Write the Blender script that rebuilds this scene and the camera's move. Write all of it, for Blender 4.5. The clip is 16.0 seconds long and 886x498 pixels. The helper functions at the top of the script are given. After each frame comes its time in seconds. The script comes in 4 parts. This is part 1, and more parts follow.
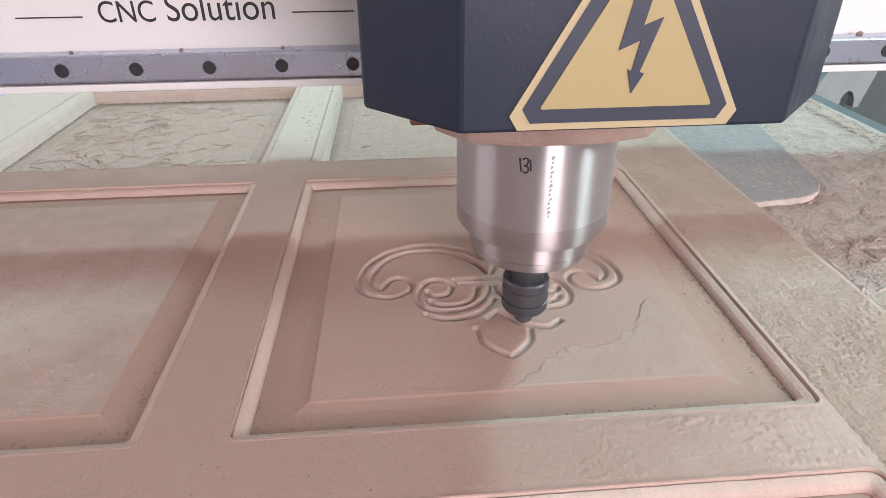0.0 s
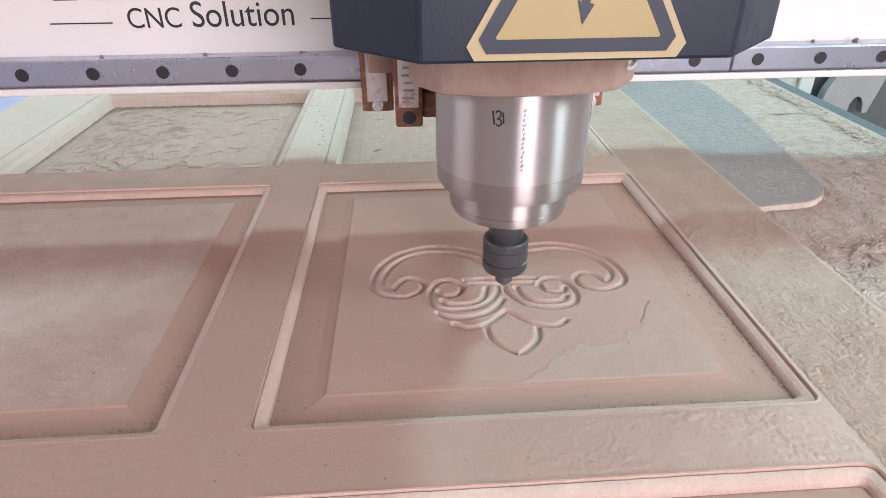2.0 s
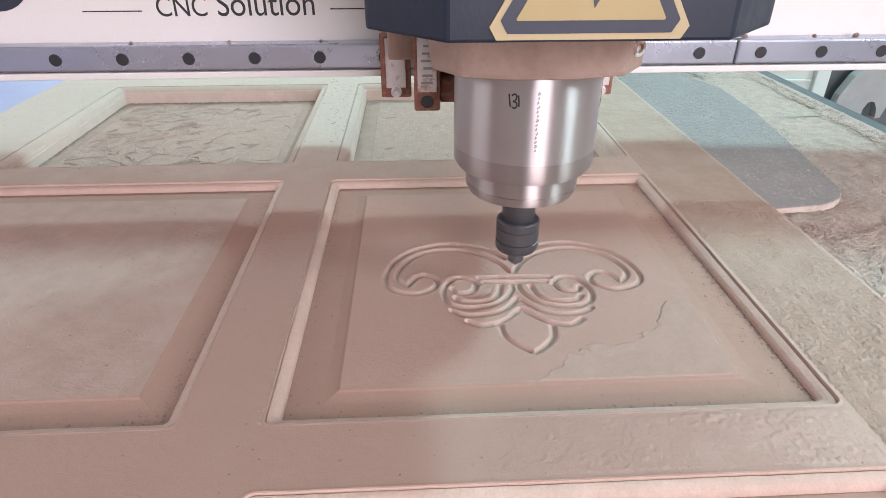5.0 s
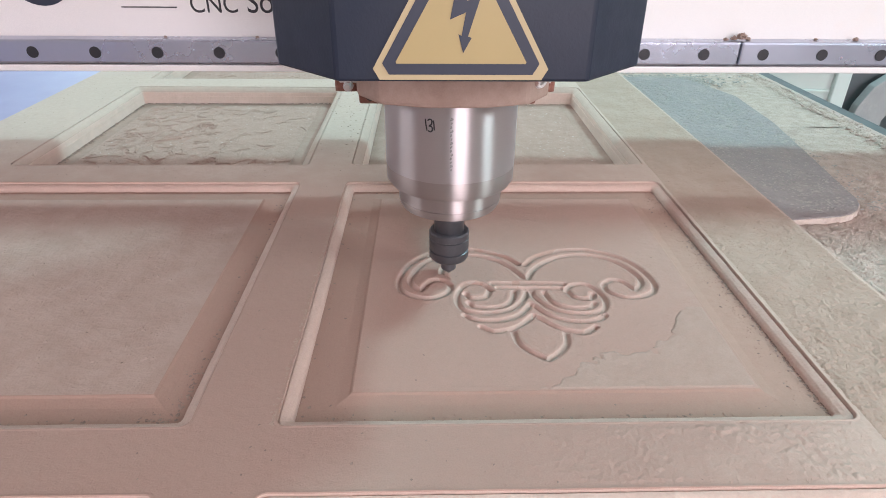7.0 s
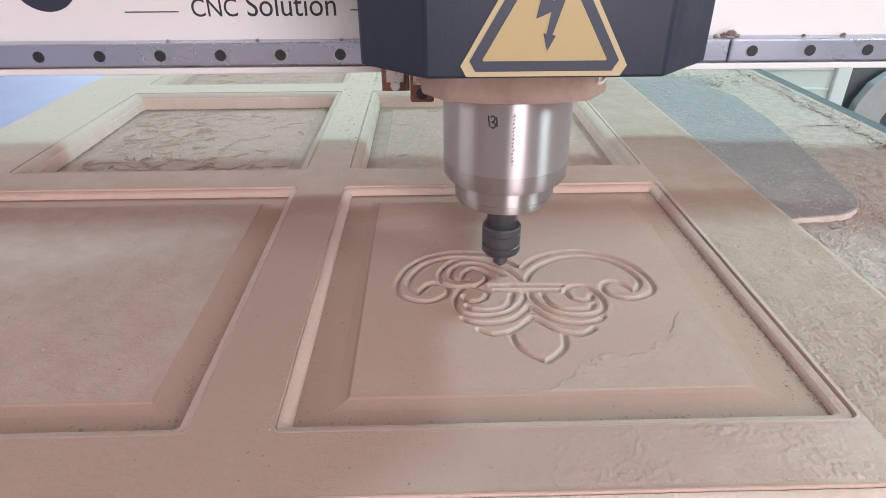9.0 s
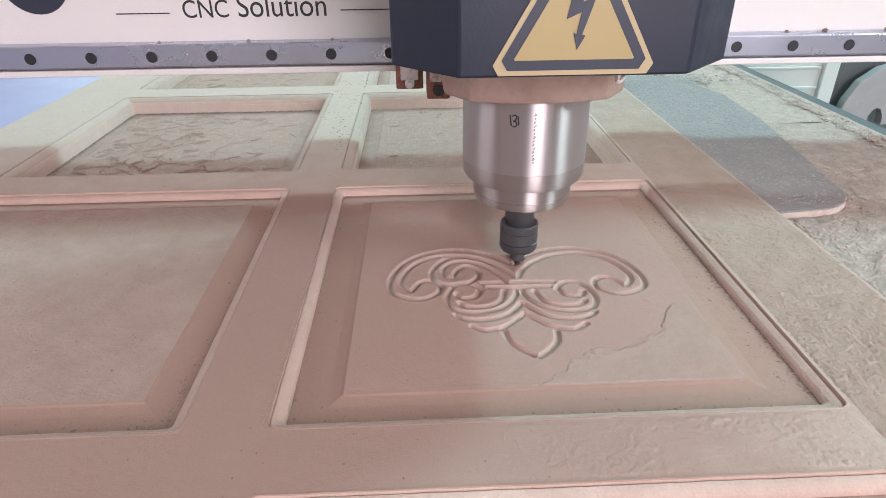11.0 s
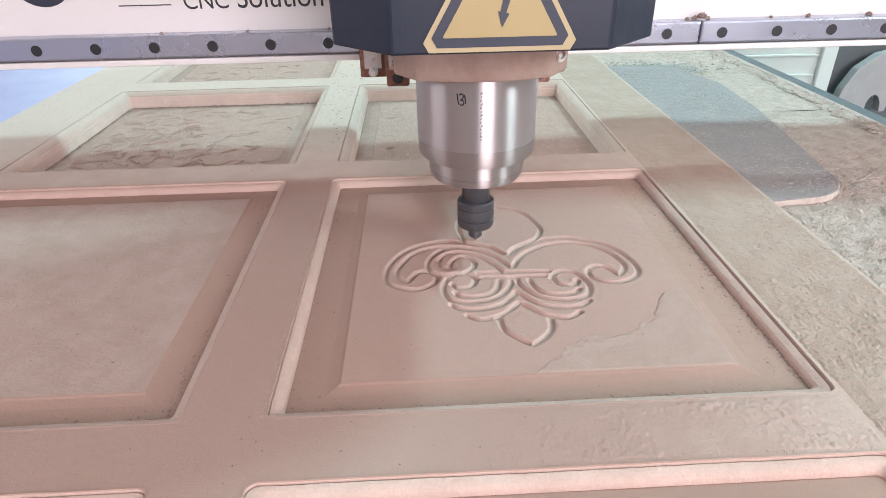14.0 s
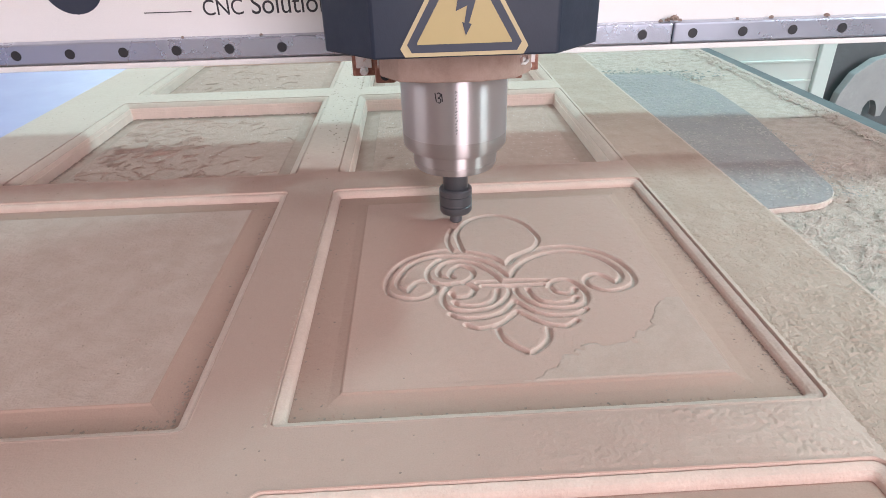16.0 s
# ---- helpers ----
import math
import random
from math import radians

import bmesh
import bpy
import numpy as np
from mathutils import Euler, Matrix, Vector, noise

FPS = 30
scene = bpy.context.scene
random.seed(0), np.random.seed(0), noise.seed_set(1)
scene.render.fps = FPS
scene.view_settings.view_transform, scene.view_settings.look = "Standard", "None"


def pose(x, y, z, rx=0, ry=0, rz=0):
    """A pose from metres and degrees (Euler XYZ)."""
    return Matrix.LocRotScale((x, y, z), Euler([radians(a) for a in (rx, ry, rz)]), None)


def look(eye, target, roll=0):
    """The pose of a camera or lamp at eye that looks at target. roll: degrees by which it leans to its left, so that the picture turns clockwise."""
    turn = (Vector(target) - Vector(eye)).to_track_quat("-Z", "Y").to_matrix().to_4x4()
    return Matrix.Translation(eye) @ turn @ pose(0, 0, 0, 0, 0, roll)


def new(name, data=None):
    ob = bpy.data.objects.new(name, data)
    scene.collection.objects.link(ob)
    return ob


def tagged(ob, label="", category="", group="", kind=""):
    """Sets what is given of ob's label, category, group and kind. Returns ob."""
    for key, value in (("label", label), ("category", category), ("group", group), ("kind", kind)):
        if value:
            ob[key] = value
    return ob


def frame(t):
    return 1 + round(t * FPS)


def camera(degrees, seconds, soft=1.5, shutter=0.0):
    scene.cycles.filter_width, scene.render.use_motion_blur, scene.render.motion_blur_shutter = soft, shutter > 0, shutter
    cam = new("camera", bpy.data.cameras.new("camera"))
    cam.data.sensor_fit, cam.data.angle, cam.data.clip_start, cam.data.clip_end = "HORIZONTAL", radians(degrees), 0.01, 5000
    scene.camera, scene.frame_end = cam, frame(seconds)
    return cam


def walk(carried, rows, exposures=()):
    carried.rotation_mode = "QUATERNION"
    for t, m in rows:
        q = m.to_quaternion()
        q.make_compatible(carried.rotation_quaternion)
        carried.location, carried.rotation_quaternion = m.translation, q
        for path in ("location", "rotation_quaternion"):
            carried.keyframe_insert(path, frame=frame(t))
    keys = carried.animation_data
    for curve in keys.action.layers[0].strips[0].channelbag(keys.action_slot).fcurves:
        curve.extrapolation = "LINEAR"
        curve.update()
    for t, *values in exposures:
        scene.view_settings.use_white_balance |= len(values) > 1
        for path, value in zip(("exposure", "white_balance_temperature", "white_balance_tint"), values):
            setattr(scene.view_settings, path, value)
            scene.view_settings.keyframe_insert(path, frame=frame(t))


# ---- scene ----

# World: x across the door leaf, y away from the operator, z up; z = 0 is the face of the door leaf.
cam = camera(72.1, 16.0, soft=0.65)


def eye_pose(x, y, z, pitch, yaw, roll):
    return pose(x, y, z, 90 + pitch, 0, yaw) @ pose(0, 0, 0, 0, 0, roll)


EYE = [
    (0, -0.0692, -0.4005, 0.2596, -29.99, -4.20, -0.45),
    (0.5, -0.0720, -0.4066, 0.2634, -29.96, -3.89, -0.47),
    (1, -0.0711, -0.4071, 0.2623, -30.01, -3.62, -0.50),
    (1.5, -0.0721, -0.4096, 0.2625, -29.80, -3.69, -0.41),
    (2, -0.0730, -0.4145, 0.2659, -29.68, -3.41, -0.48),
    (2.5, -0.0720, -0.4122, 0.2654, -29.51, -3.26, -0.49),
    (3, -0.0722, -0.4119, 0.2624, -29.52, -3.28, -0.53),
    (3.5, -0.0723, -0.4151, 0.2628, -29.78, -3.34, -0.44),
    (4, -0.0755, -0.4145, 0.2611, -29.65, -3.01, -0.36),
    (6.5, -0.0814, -0.4120, 0.2603, -29.23, -2.26, 0.55),
    (7, -0.0827, -0.4126, 0.2611, -29.10, -1.66, 0.57),
    (7.5, -0.0832, -0.4148, 0.2603, -29.15, -1.66, 0.41),
    (8, -0.0843, -0.4169, 0.2615, -28.96, -1.08, 0.11),
    (8.5, -0.0830, -0.4155, 0.2607, -29.01, -0.92, 0.07),
    (9, -0.0789, -0.4123, 0.2614, -28.87, -1.43, -0.21),
    (11.5, -0.0773, -0.4162, 0.2573, -28.52, -2.43, -0.69),
    (12, -0.0756, -0.4128, 0.2575, -28.59, -2.82, -0.75),
    (12.5, -0.0765, -0.4178, 0.2607, -28.40, -2.30, -1.06),
    (13, -0.0754, -0.4152, 0.2600, -28.46, -2.51, -0.94),
    (13.5, -0.0770, -0.4160, 0.2604, -28.23, -2.40, -0.95),
    (14, -0.0746, -0.4208, 0.2600, -29.36, -2.13, -1.15),
    (14.5, -0.0702, -0.4257, 0.2670, -28.97, -2.30, -1.49),
    (15, -0.0689, -0.4269, 0.2659, -28.79, -2.11, -1.63),
    (15.5, -0.0692, -0.4256, 0.2670, -28.69, -2.24, -1.49),
    (16, -0.0733, -0.4259, 0.2668, -28.81, -2.07, -1.58),
]
# the camera's own metering lifts and lowers its picture a little
METER = [(0, 0.06), (4, 0.08), (6.5, -0.06), (9, -0.04), (11.5, -0.04), (12.5, 0.03), (13.5, -0.03), (14, 0.15), (14.5, 0.18), (15, 0.17), (15.5, 0.09), (16, 0.05)]
walk(cam, [(t, eye_pose(*r)) for t, *r in EYE], METER)

# tool: seconds, x of the spindle, y of the gantry rail, height of the cutter's tip
TOOL = [
    (0, 0.0135, 0.1333, -0.0062),
    (0.5, -0.0079, 0.1355, -0.0054),
    (1, -0.0409, 0.1379, -0.0057),
    (1.5, -0.0410, 0.1385, 0.0172),
    (2, -0.0066, 0.1434, 0.0210),
    (2.5, 0.0398, 0.1520, 0.0202),
    (3, 0.0547, 0.1538, 0.0038),
    (3.5, 0.0447, 0.1370, -0.0036),
    (4, 0.0042, 0.1511, -0.0050),
    (4.4, -0.0010, 0.1600, -0.0048),
    (4.7, -0.0030, 0.1640, 0.0180),
    (5.3, -0.0050, 0.1860, 0.0190),
    (5.75, -0.0030, 0.2015, 0.0160),
    (6.0, -0.0050, 0.2050, -0.0040),
    (6.25, -0.0260, 0.2310, -0.0040),
    (6.5, -0.0476, 0.2392, -0.0037),
    (7, -0.0653, 0.2074, -0.0029),
    (7.5, -0.0319, 0.1985, -0.0012),
    (8, -0.0495, 0.2114, -0.0018),
    (8.5, -0.0566, 0.2217, -0.0044),
    (9, -0.0190, 0.2225, -0.0035),
    (9.4, -0.0080, 0.1960, -0.0040),
    (9.7, -0.0070, 0.1950, 0.0170),
    (10.3, -0.0030, 0.2120, 0.0180),
    (10.7, -0.0010, 0.2210, 0.0120),
    (10.9, 0.0010, 0.2240, -0.0060),
    (11.2, 0.0150, 0.2410, -0.0080),
    (11.5, 0.0344, 0.2623, -0.0091),
    (12, 0.0340, 0.3059, -0.0089),
    (12.5, 0.0036, 0.3248, -0.0075),
    (13, -0.0261, 0.3098, -0.0075),
    (13.5, -0.0390, 0.2717, -0.0074),
    (14, -0.0273, 0.2470, -0.0026),
    (14.5, -0.0287, 0.2461, 0.0180),
    (15, -0.0422, 0.2507, 0.0010),
    (15.5, -0.0483, 0.2680, -0.0084),
    (16, -0.0396, 0.3092, -0.0075),
]

# ---------------------------------------------------------------- light
world = bpy.data.worlds.new("world")
scene.world = world
world.use_nodes = True
wn = world.node_tree.nodes
sky = wn.new("ShaderNodeTexSky")
sky.sky_type, sky.sun_disc = "NISHITA", False
sky.sun_elevation, sky.sun_rotation = radians(50), radians(30)
world.node_tree.links.new(sky.outputs[0], wn["Background"].inputs[0])
wn["Background"].inputs[1].default_value = 0.10
scene.view_settings.exposure = 0.0


def area_lamp(name, m, sx, sy, watts, colour):
    la = bpy.data.lights.new(name, "AREA")
    la.shape, la.size, la.size_y, la.energy, la.color = "RECTANGLE", sx, sy, watts, colour
    ob = new(name, la)
    ob.matrix_world = m
    return ob


# unseen sources set to match the shadows: two narrow green-tinted roof panels, a clerestory in the north wall,
# an east window, the open doorway behind the operator; the west one is an added fill
area_lamp("skylight_lamp_west", look((-0.60, 1.00, 2.30), (-0.10, 0.15, 0.0)), 0.5, 0.14, 10, (0.54, 1.0, 1.08))
area_lamp("skylight_lamp_east", look((1.70, 1.00, 2.30), (0.15, 0.15, 0.0)), 0.5, 0.14, 62, (0.52, 1.0, 1.08))
area_lamp("clerestory_lamp", look((-1.2, 3.98, 2.12), (-1.2, 0.3, 0.0)), 2.4, 0.12, 150, (0.70, 1.0, 1.05))
area_lamp("window_lamp_east", look((3.25, -1.5, 1.70), (0.1, 0.0, 0.0)), 1.0, 0.8, 66, (0.80, 1.0, 1.03))
# added fill from the left, no such source known; lifts the shaded side
area_lamp("fill_lamp_west", look((-4.45, -0.5, 1.55), (0.0, 0.0, 0.0)), 2.6, 1.1, 42, (0.97, 0.94, 0.97))
area_lamp("doorway_lamp", look((0.75, -2.95, 1.00), (0.0, 0.3, 0.0)), 1.2, 1.6, 104, (1.0, 0.88, 0.95))

# ---------------------------------------------------------------- materials


def nodes_of(name):
    m = bpy.data.materials.new(name)
    m.use_nodes = True
    nt = m.node_tree
    return m, nt, nt.nodes, nt.nodes["Principled BSDF"]


def mixc(nt, fac, a, b, mode="MIX"):
    n = nt.nodes.new("ShaderNodeMix")
    n.data_type, n.blend_type = "RGBA", mode
    for sock, v in ((n.inputs[0], fac), (n.inputs[6], a), (n.inputs[7], b)):
        if isinstance(v, bpy.types.NodeSocket):
            nt.links.new(v, sock)
        elif isinstance(v, (int, float)):
            sock.default_value = v
        else:
            sock.default_value = (*v, 1)
    return n.outputs[2]


def noise_fac(nt, vec, scale, detail=4, lo=0.35, hi=0.65, rough=0.6, stretch=None):
    if stretch:
        mp = nt.nodes.new("ShaderNodeMapping")
        mp.inputs[3].default_value = stretch
        nt.links.new(vec, mp.inputs[0])
        vec = mp.outputs[0]
    n = nt.nodes.new("ShaderNodeTexNoise")
    n.inputs["Scale"].default_value, n.inputs["Detail"].default_value, n.inputs["Roughness"].default_value = scale, detail, rough
    nt.links.new(vec, n.inputs["Vector"])
    r = nt.nodes.new("ShaderNodeMapRange")
    r.inputs[1].default_value, r.inputs[2].default_value = lo, hi
    nt.links.new(n.outputs["Fac"], r.inputs[0])
    return r.outputs[0]


def bump(nt, bsdf, height, strength, distance):
    b = nt.nodes.new("ShaderNodeBump")
    b.inputs["Strength"].default_value, b.inputs["Distance"].default_value = strength, distance
    nt.links.new(height, b.inputs["Height"])
    prev = bsdf.inputs["Normal"].links
    if prev:
        nt.links.new(prev[0].from_socket, b.inputs["Normal"])
    nt.links.new(b.outputs[0], bsdf.inputs["Normal"])


def dusty(name, c1, c2, dust, amount=(0.45, 0.6), scale=14.0, rough=0.85, metal=0.0, grain=900.0, grain_h=0.0006, world_space=True, spec=0.3, coat=None):
    """A surface in two tones under a film of sawdust with fine relief."""
    m, nt, nd, bs = nodes_of(name)
    if world_space:
        vec = nd.new("ShaderNodeNewGeometry").outputs["Position"]
    else:
        vec = nd.new("ShaderNodeTexCoord").outputs["Object"]
    f1 = noise_fac(nt, vec, scale, 6, 0.35, 0.65)
    f2 = noise_fac(nt, vec, scale * 9, 5, 0.35, 0.7)
    base = mixc(nt, f1, c1, c2)
    base = mixc(nt, mixc(nt, 0.5, f1, f2), base, [0.86 * v for v in c1]) if grain_h else base
    fd = noise_fac(nt, vec, scale * 2.2, 8, *amount)
    col = mixc(nt, fd, base, dust)
    fine = noise_fac(nt, vec, grain, 3, 0.2, 0.8)
    col = mixc(nt, 0.18, col, mixc(nt, fine, [0.6 * v for v in dust], [min(1, 1.3 * v) for v in dust]))
    nt.links.new(col, bs.inputs["Base Color"])
    ro = nd.new("ShaderNodeMapRange")
    ro.inputs[3].default_value, ro.inputs[4].default_value = rough, min(1.0, rough + 0.3)
    nt.links.new(fd, ro.inputs[0])
    nt.links.new(ro.outputs[0], bs.inputs["Roughness"])
    if metal:
        me = nd.new("ShaderNodeMapRange")
        me.inputs[3].default_value, me.inputs[4].default_value = metal, metal * 0.25
        nt.links.new(fd, me.inputs[0])
        nt.links.new(me.outputs[0], bs.inputs["Metallic"])
    bs.inputs["Specular IOR Level"].default_value = spec
    if grain_h:
        bump(nt, bs, fine, 0.6, grain_h)
        bump(nt, bs, f2, 0.5, grain_h * 4)
    return m


def plain(name, colour, rough=0.5, metal=0.0, spec=0.5, vary=0.12, scale=40.0, bump_h=0.0):
    m, nt, nd, bs = nodes_of(name)
    vec = nd.new("ShaderNodeTexCoord").outputs["Object"]
    f = noise_fac(nt, vec, scale, 5)
    f2 = noise_fac(nt, vec, scale * 12, 3)
    c = mixc(nt, f, colour, [v * (1 - vary) for v in colour])
    c = mixc(nt, f2, c, [v * (1 - vary * 0.6) for v in colour])
    nt.links.new(c, bs.inputs["Base Color"])
    r = nd.new("ShaderNodeMapRange")
    r.inputs[3].default_value, r.inputs[4].default_value = rough * 0.85, min(1, rough * 1.2)
    nt.links.new(f, r.inputs[0])
    nt.links.new(r.outputs[0], bs.inputs["Roughness"])
    bs.inputs["Metallic"].default_value = metal
    bs.inputs["Specular IOR Level"].default_value = spec
    if bump_h:
        bump(nt, bs, f2, 0.5, bump_h)
    return m


DUST = (0.45, 0.340, 0.304)


def fibreboard(name, bare, bare_b, dust, dust_b):
    """Pink-brown board; darker near the operator, paler towards the far end and the outer stile: differing dust, with
    shade from the operator put into the colour.
    """
    m, nt, nd, bs = nodes_of(name)
    vec = nd.new("ShaderNodeNewGeometry").outputs["Position"]
    sep = nd.new("ShaderNodeSeparateXYZ")
    nt.links.new(vec, sep.inputs[0])

    def ramp(sock, lo, hi):
        r = nd.new("ShaderNodeMapRange")
        r.interpolation_type = "SMOOTHSTEP"
        r.inputs[1].default_value, r.inputs[2].default_value = lo, hi
        nt.links.new(sock, r.inputs[0])
        return r.outputs[0]

    def calc(op, p, q):
        c = nd.new("ShaderNodeMath")
        c.operation = op
        for sock, v in zip(c.inputs, (p, q)):
            if isinstance(v, (int, float)):
                sock.default_value = v
            else:
                nt.links.new(v, sock)
        return c.outputs[0]

    broad = noise_fac(nt, vec, 7, 5, 0.3, 0.7)
    blot = noise_fac(nt, vec, 28, 6, 0.32, 0.68)
    mott = noise_fac(nt, vec, 150, 5, 0.3, 0.7)
    fine = noise_fac(nt, vec, 1000, 3, 0.2, 0.8)
    # near-side darkening: less dust, plus the shade of the operator mixed into the tone
    cover = calc("MAXIMUM", ramp(sep.outputs[1], 0.10, 0.50), calc("MULTIPLY", 0.8, ramp(sep.outputs[0], 0.00, 0.22)))
    drift = calc("ADD", calc("MULTIPLY", 0.34, broad), calc("MULTIPLY", 0.22, blot))
    cover = ramp(calc("ADD", cover, calc("SUBTRACT", drift, 0.20)), 0.0, 1.0)
    base = mixc(nt, mott, mixc(nt, blot, bare, bare_b), [0.93 * v for v in bare])
    film = mixc(nt, mott, mixc(nt, blot, dust, dust_b), [1.05 * v for v in dust])
    col = mixc(nt, cover, base, film)
    col = mixc(nt, 0.16, col, mixc(nt, fine, [0.6 * v for v in dust], [1.25 * v for v in dust]))
    nt.links.new(col, bs.inputs["Base Color"])
    bs.inputs["Roughness"].default_value = 0.88
    bs.inputs["Specular IOR Level"].default_value = 0.28
    bump(nt, bs, fine, 0.6, 0.00026)
    bump(nt, bs, mott, 0.5, 0.0007)
    return m


M_MDF = fibreboard("mdf", (0.368, 0.236, 0.196), (0.335, 0.210, 0.173), (0.475, 0.362, 0.308), (0.44, 0.328, 0.276))
M_CLEAN = fibreboard("mdf_blown_clean", (0.405, 0.264, 0.220), (0.38, 0.243, 0.201), (0.415, 0.282, 0.238), (0.39, 0.261, 0.218))
M_SETTLED = dusty("mdf_settled_dust", (0.40, 0.285, 0.242), (0.36, 0.25, 0.208), (0.425, 0.315, 0.27), (0.38, 0.72), 20, 0.9, grain=900, grain_h=0.0003)
M_FILM = dusty("pale_film", (0.405, 0.282, 0.235), (0.385, 0.262, 0.216), (0.415, 0.30, 0.254), (0.4, 0.8), 20, 0.9, grain=900, grain_h=0.0002)
M_CUT = dusty("mdf_cut", (0.565, 0.412, 0.35), (0.50, 0.357, 0.30), (0.56, 0.424, 0.366), (0.5, 0.85), 30, 0.8, grain=700, grain_h=0.0002)
M_RECESS = fibreboard("mdf_recess", (0.356, 0.222, 0.180), (0.325, 0.200, 0.162), (0.386, 0.259, 0.210), (0.353, 0.235, 0.189))
M_DUST = dusty("sawdust", (0.45, 0.352, 0.300), (0.39, 0.30, 0.254), (0.50, 0.402, 0.350), (0.4, 0.6), 30, 0.95, grain=500, grain_h=0.0012)
# paler copy of mdf_cut: front light on the deep walls put into the colour
M_LIT_CUT = dusty("mdf_lit_cut", (0.74, 0.585, 0.51), (0.66, 0.50, 0.43), (0.72, 0.58, 0.52), (0.5, 0.85), 30, 0.8, grain=700, grain_h=0.0002)
M_DEEP = dusty("mdf_deep_border", (0.34, 0.222, 0.182), (0.30, 0.19, 0.154), (0.40, 0.285, 0.238), (0.45, 0.85), 25, 0.88, grain=900, grain_h=0.0002)
# groove tone: fresh-cut board, paled for the light on the groove walls
M_LIT_GROOVE = dusty("mdf_lit_groove", (0.44, 0.312, 0.266), (0.41, 0.286, 0.242), (0.46, 0.334, 0.289), (0.4, 0.7), 30, 0.85, grain=900, grain_h=0.0001)
M_STILE = dusty("stile_dust", (0.40, 0.288, 0.232), (0.365, 0.256, 0.204), (0.42, 0.316, 0.260), (0.4, 0.7), 12, 0.9, grain=900, grain_h=0.0006)
M_CRUST = dusty("dust_crust", (0.39, 0.258, 0.214), (0.35, 0.228, 0.188), (0.42, 0.288, 0.242), (0.4, 0.7), 40, 0.9, grain=600, grain_h=0.0004)
M_CHIP = dusty("chips", (0.50, 0.41, 0.355), (0.42, 0.335, 0.29), (0.56, 0.47, 0.42), (0.4, 0.6), 60, 0.9, grain_h=0.0)
# dark brown wood chips; the tone also takes in their shade
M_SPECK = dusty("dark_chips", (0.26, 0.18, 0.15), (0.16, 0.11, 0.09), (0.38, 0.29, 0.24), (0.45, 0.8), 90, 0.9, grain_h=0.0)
M_GREYCHIP = dusty("grey_chips", (0.34, 0.32, 0.30), (0.22, 0.215, 0.21), (0.42, 0.385, 0.35), (0.4, 0.7), 70, 0.9, grain_h=0.0)
M_GREY = dusty("grey_board", (0.27, 0.243, 0.247), (0.31, 0.276, 0.272), (0.38, 0.33, 0.31), (0.48, 0.9), 12, 0.75, grain=600, grain_h=0.001)
M_BLUE = plain("blue_sheet", (0.27, 0.25, 0.42), 0.45, vary=0.06, scale=5)
M_BED = dusty("bed_board", (0.42, 0.37, 0.32), (0.36, 0.31, 0.27), DUST, (0.35, 0.55), 8, 0.9)
M_WHITE = dusty("white_paint", (0.71, 0.705, 0.70), (0.69, 0.685, 0.68), (0.72, 0.64, 0.58), (0.62, 0.95), 6, 0.35, grain_h=0.0, world_space=False, spec=0.5)
M_RAIL = plain("rail_steel", (0.48, 0.51, 0.61), 0.28, 0.85, vary=0.04, scale=12)
M_DARK = plain("dark_steel", (0.03, 0.03, 0.035), 0.5, 0.3)
M_BLACK = plain("black_print", (0.02, 0.02, 0.025), 0.5)
M_COVER = plain("powder_coat", (0.012, 0.018, 0.035), 0.42, spec=0.4, vary=0.15, scale=50, bump_h=0.00006)
M_YELLOW = plain("sign_yellow", (0.37, 0.285, 0.13), 0.45, vary=0.04)
M_PALE = plain("sign_edge", (0.43, 0.345, 0.20), 0.5, vary=0.05)
M_NAVY = plain("sign_dark", (0.025, 0.031, 0.052), 0.45)


def turned(name, colour, rough, dust):
    """Metal turned on a lathe: highlights drawn out along its axis, faint rings, a breath of dust."""
    m, nt, nd, bs = nodes_of(name)
    vec = nd.new("ShaderNodeTexCoord").outputs["Object"]
    ring = noise_fac(nt, vec, 260, 2, 0.3, 0.7, stretch=(0.02, 0.02, 6.0))
    film = noise_fac(nt, vec, 9, 3, 0.25, 1.1)
    nt.links.new(mixc(nt, film, mixc(nt, ring, colour, [0.97 * v for v in colour]), dust), bs.inputs["Base Color"])
    bs.inputs["Metallic"].default_value = 0.88
    r = nd.new("ShaderNodeMapRange")
    r.inputs[3].default_value, r.inputs[4].default_value = rough, rough + 0.05
    nt.links.new(film, r.inputs[0])
    nt.links.new(r.outputs[0], bs.inputs["Roughness"])
    tan = nd.new("ShaderNodeTangent")
    tan.direction_type, tan.axis = "RADIAL", "Z"
    nt.links.new(tan.outputs[0], bs.inputs["Tangent"])
    bs.inputs["Anisotropic"].default_value = 1.0
    bs.inputs["Anisotropic Rotation"].default_value = 0.25
    return m


M_SPINDLE = turned("spindle_steel", (0.56, 0.53, 0.54), 0.40, (0.50, 0.46, 0.46))
M_NOSE = turned("spindle_nose_steel", (0.44, 0.40, 0.395), 0.38, (0.44, 0.38, 0.36))
M_PRINT = plain("grey_print", (0.26, 0.25, 0.25), 0.5)
M_LUG = dusty("dusty_bright_steel", (0.66, 0.65, 0.66), (0.55, 0.53, 0.53), (0.42, 0.25, 0.20), (0.54, 0.68), 70, 0.35, metal=0.5, grain_h=0.0, world_space=False)
M_NUT = plain("black_oxide", (0.13, 0.13, 0.145), 0.36, 0.7, vary=0.2)
M_CUTTER = plain("cutter_steel", (0.18, 0.18, 0.20), 0.35, 0.8)
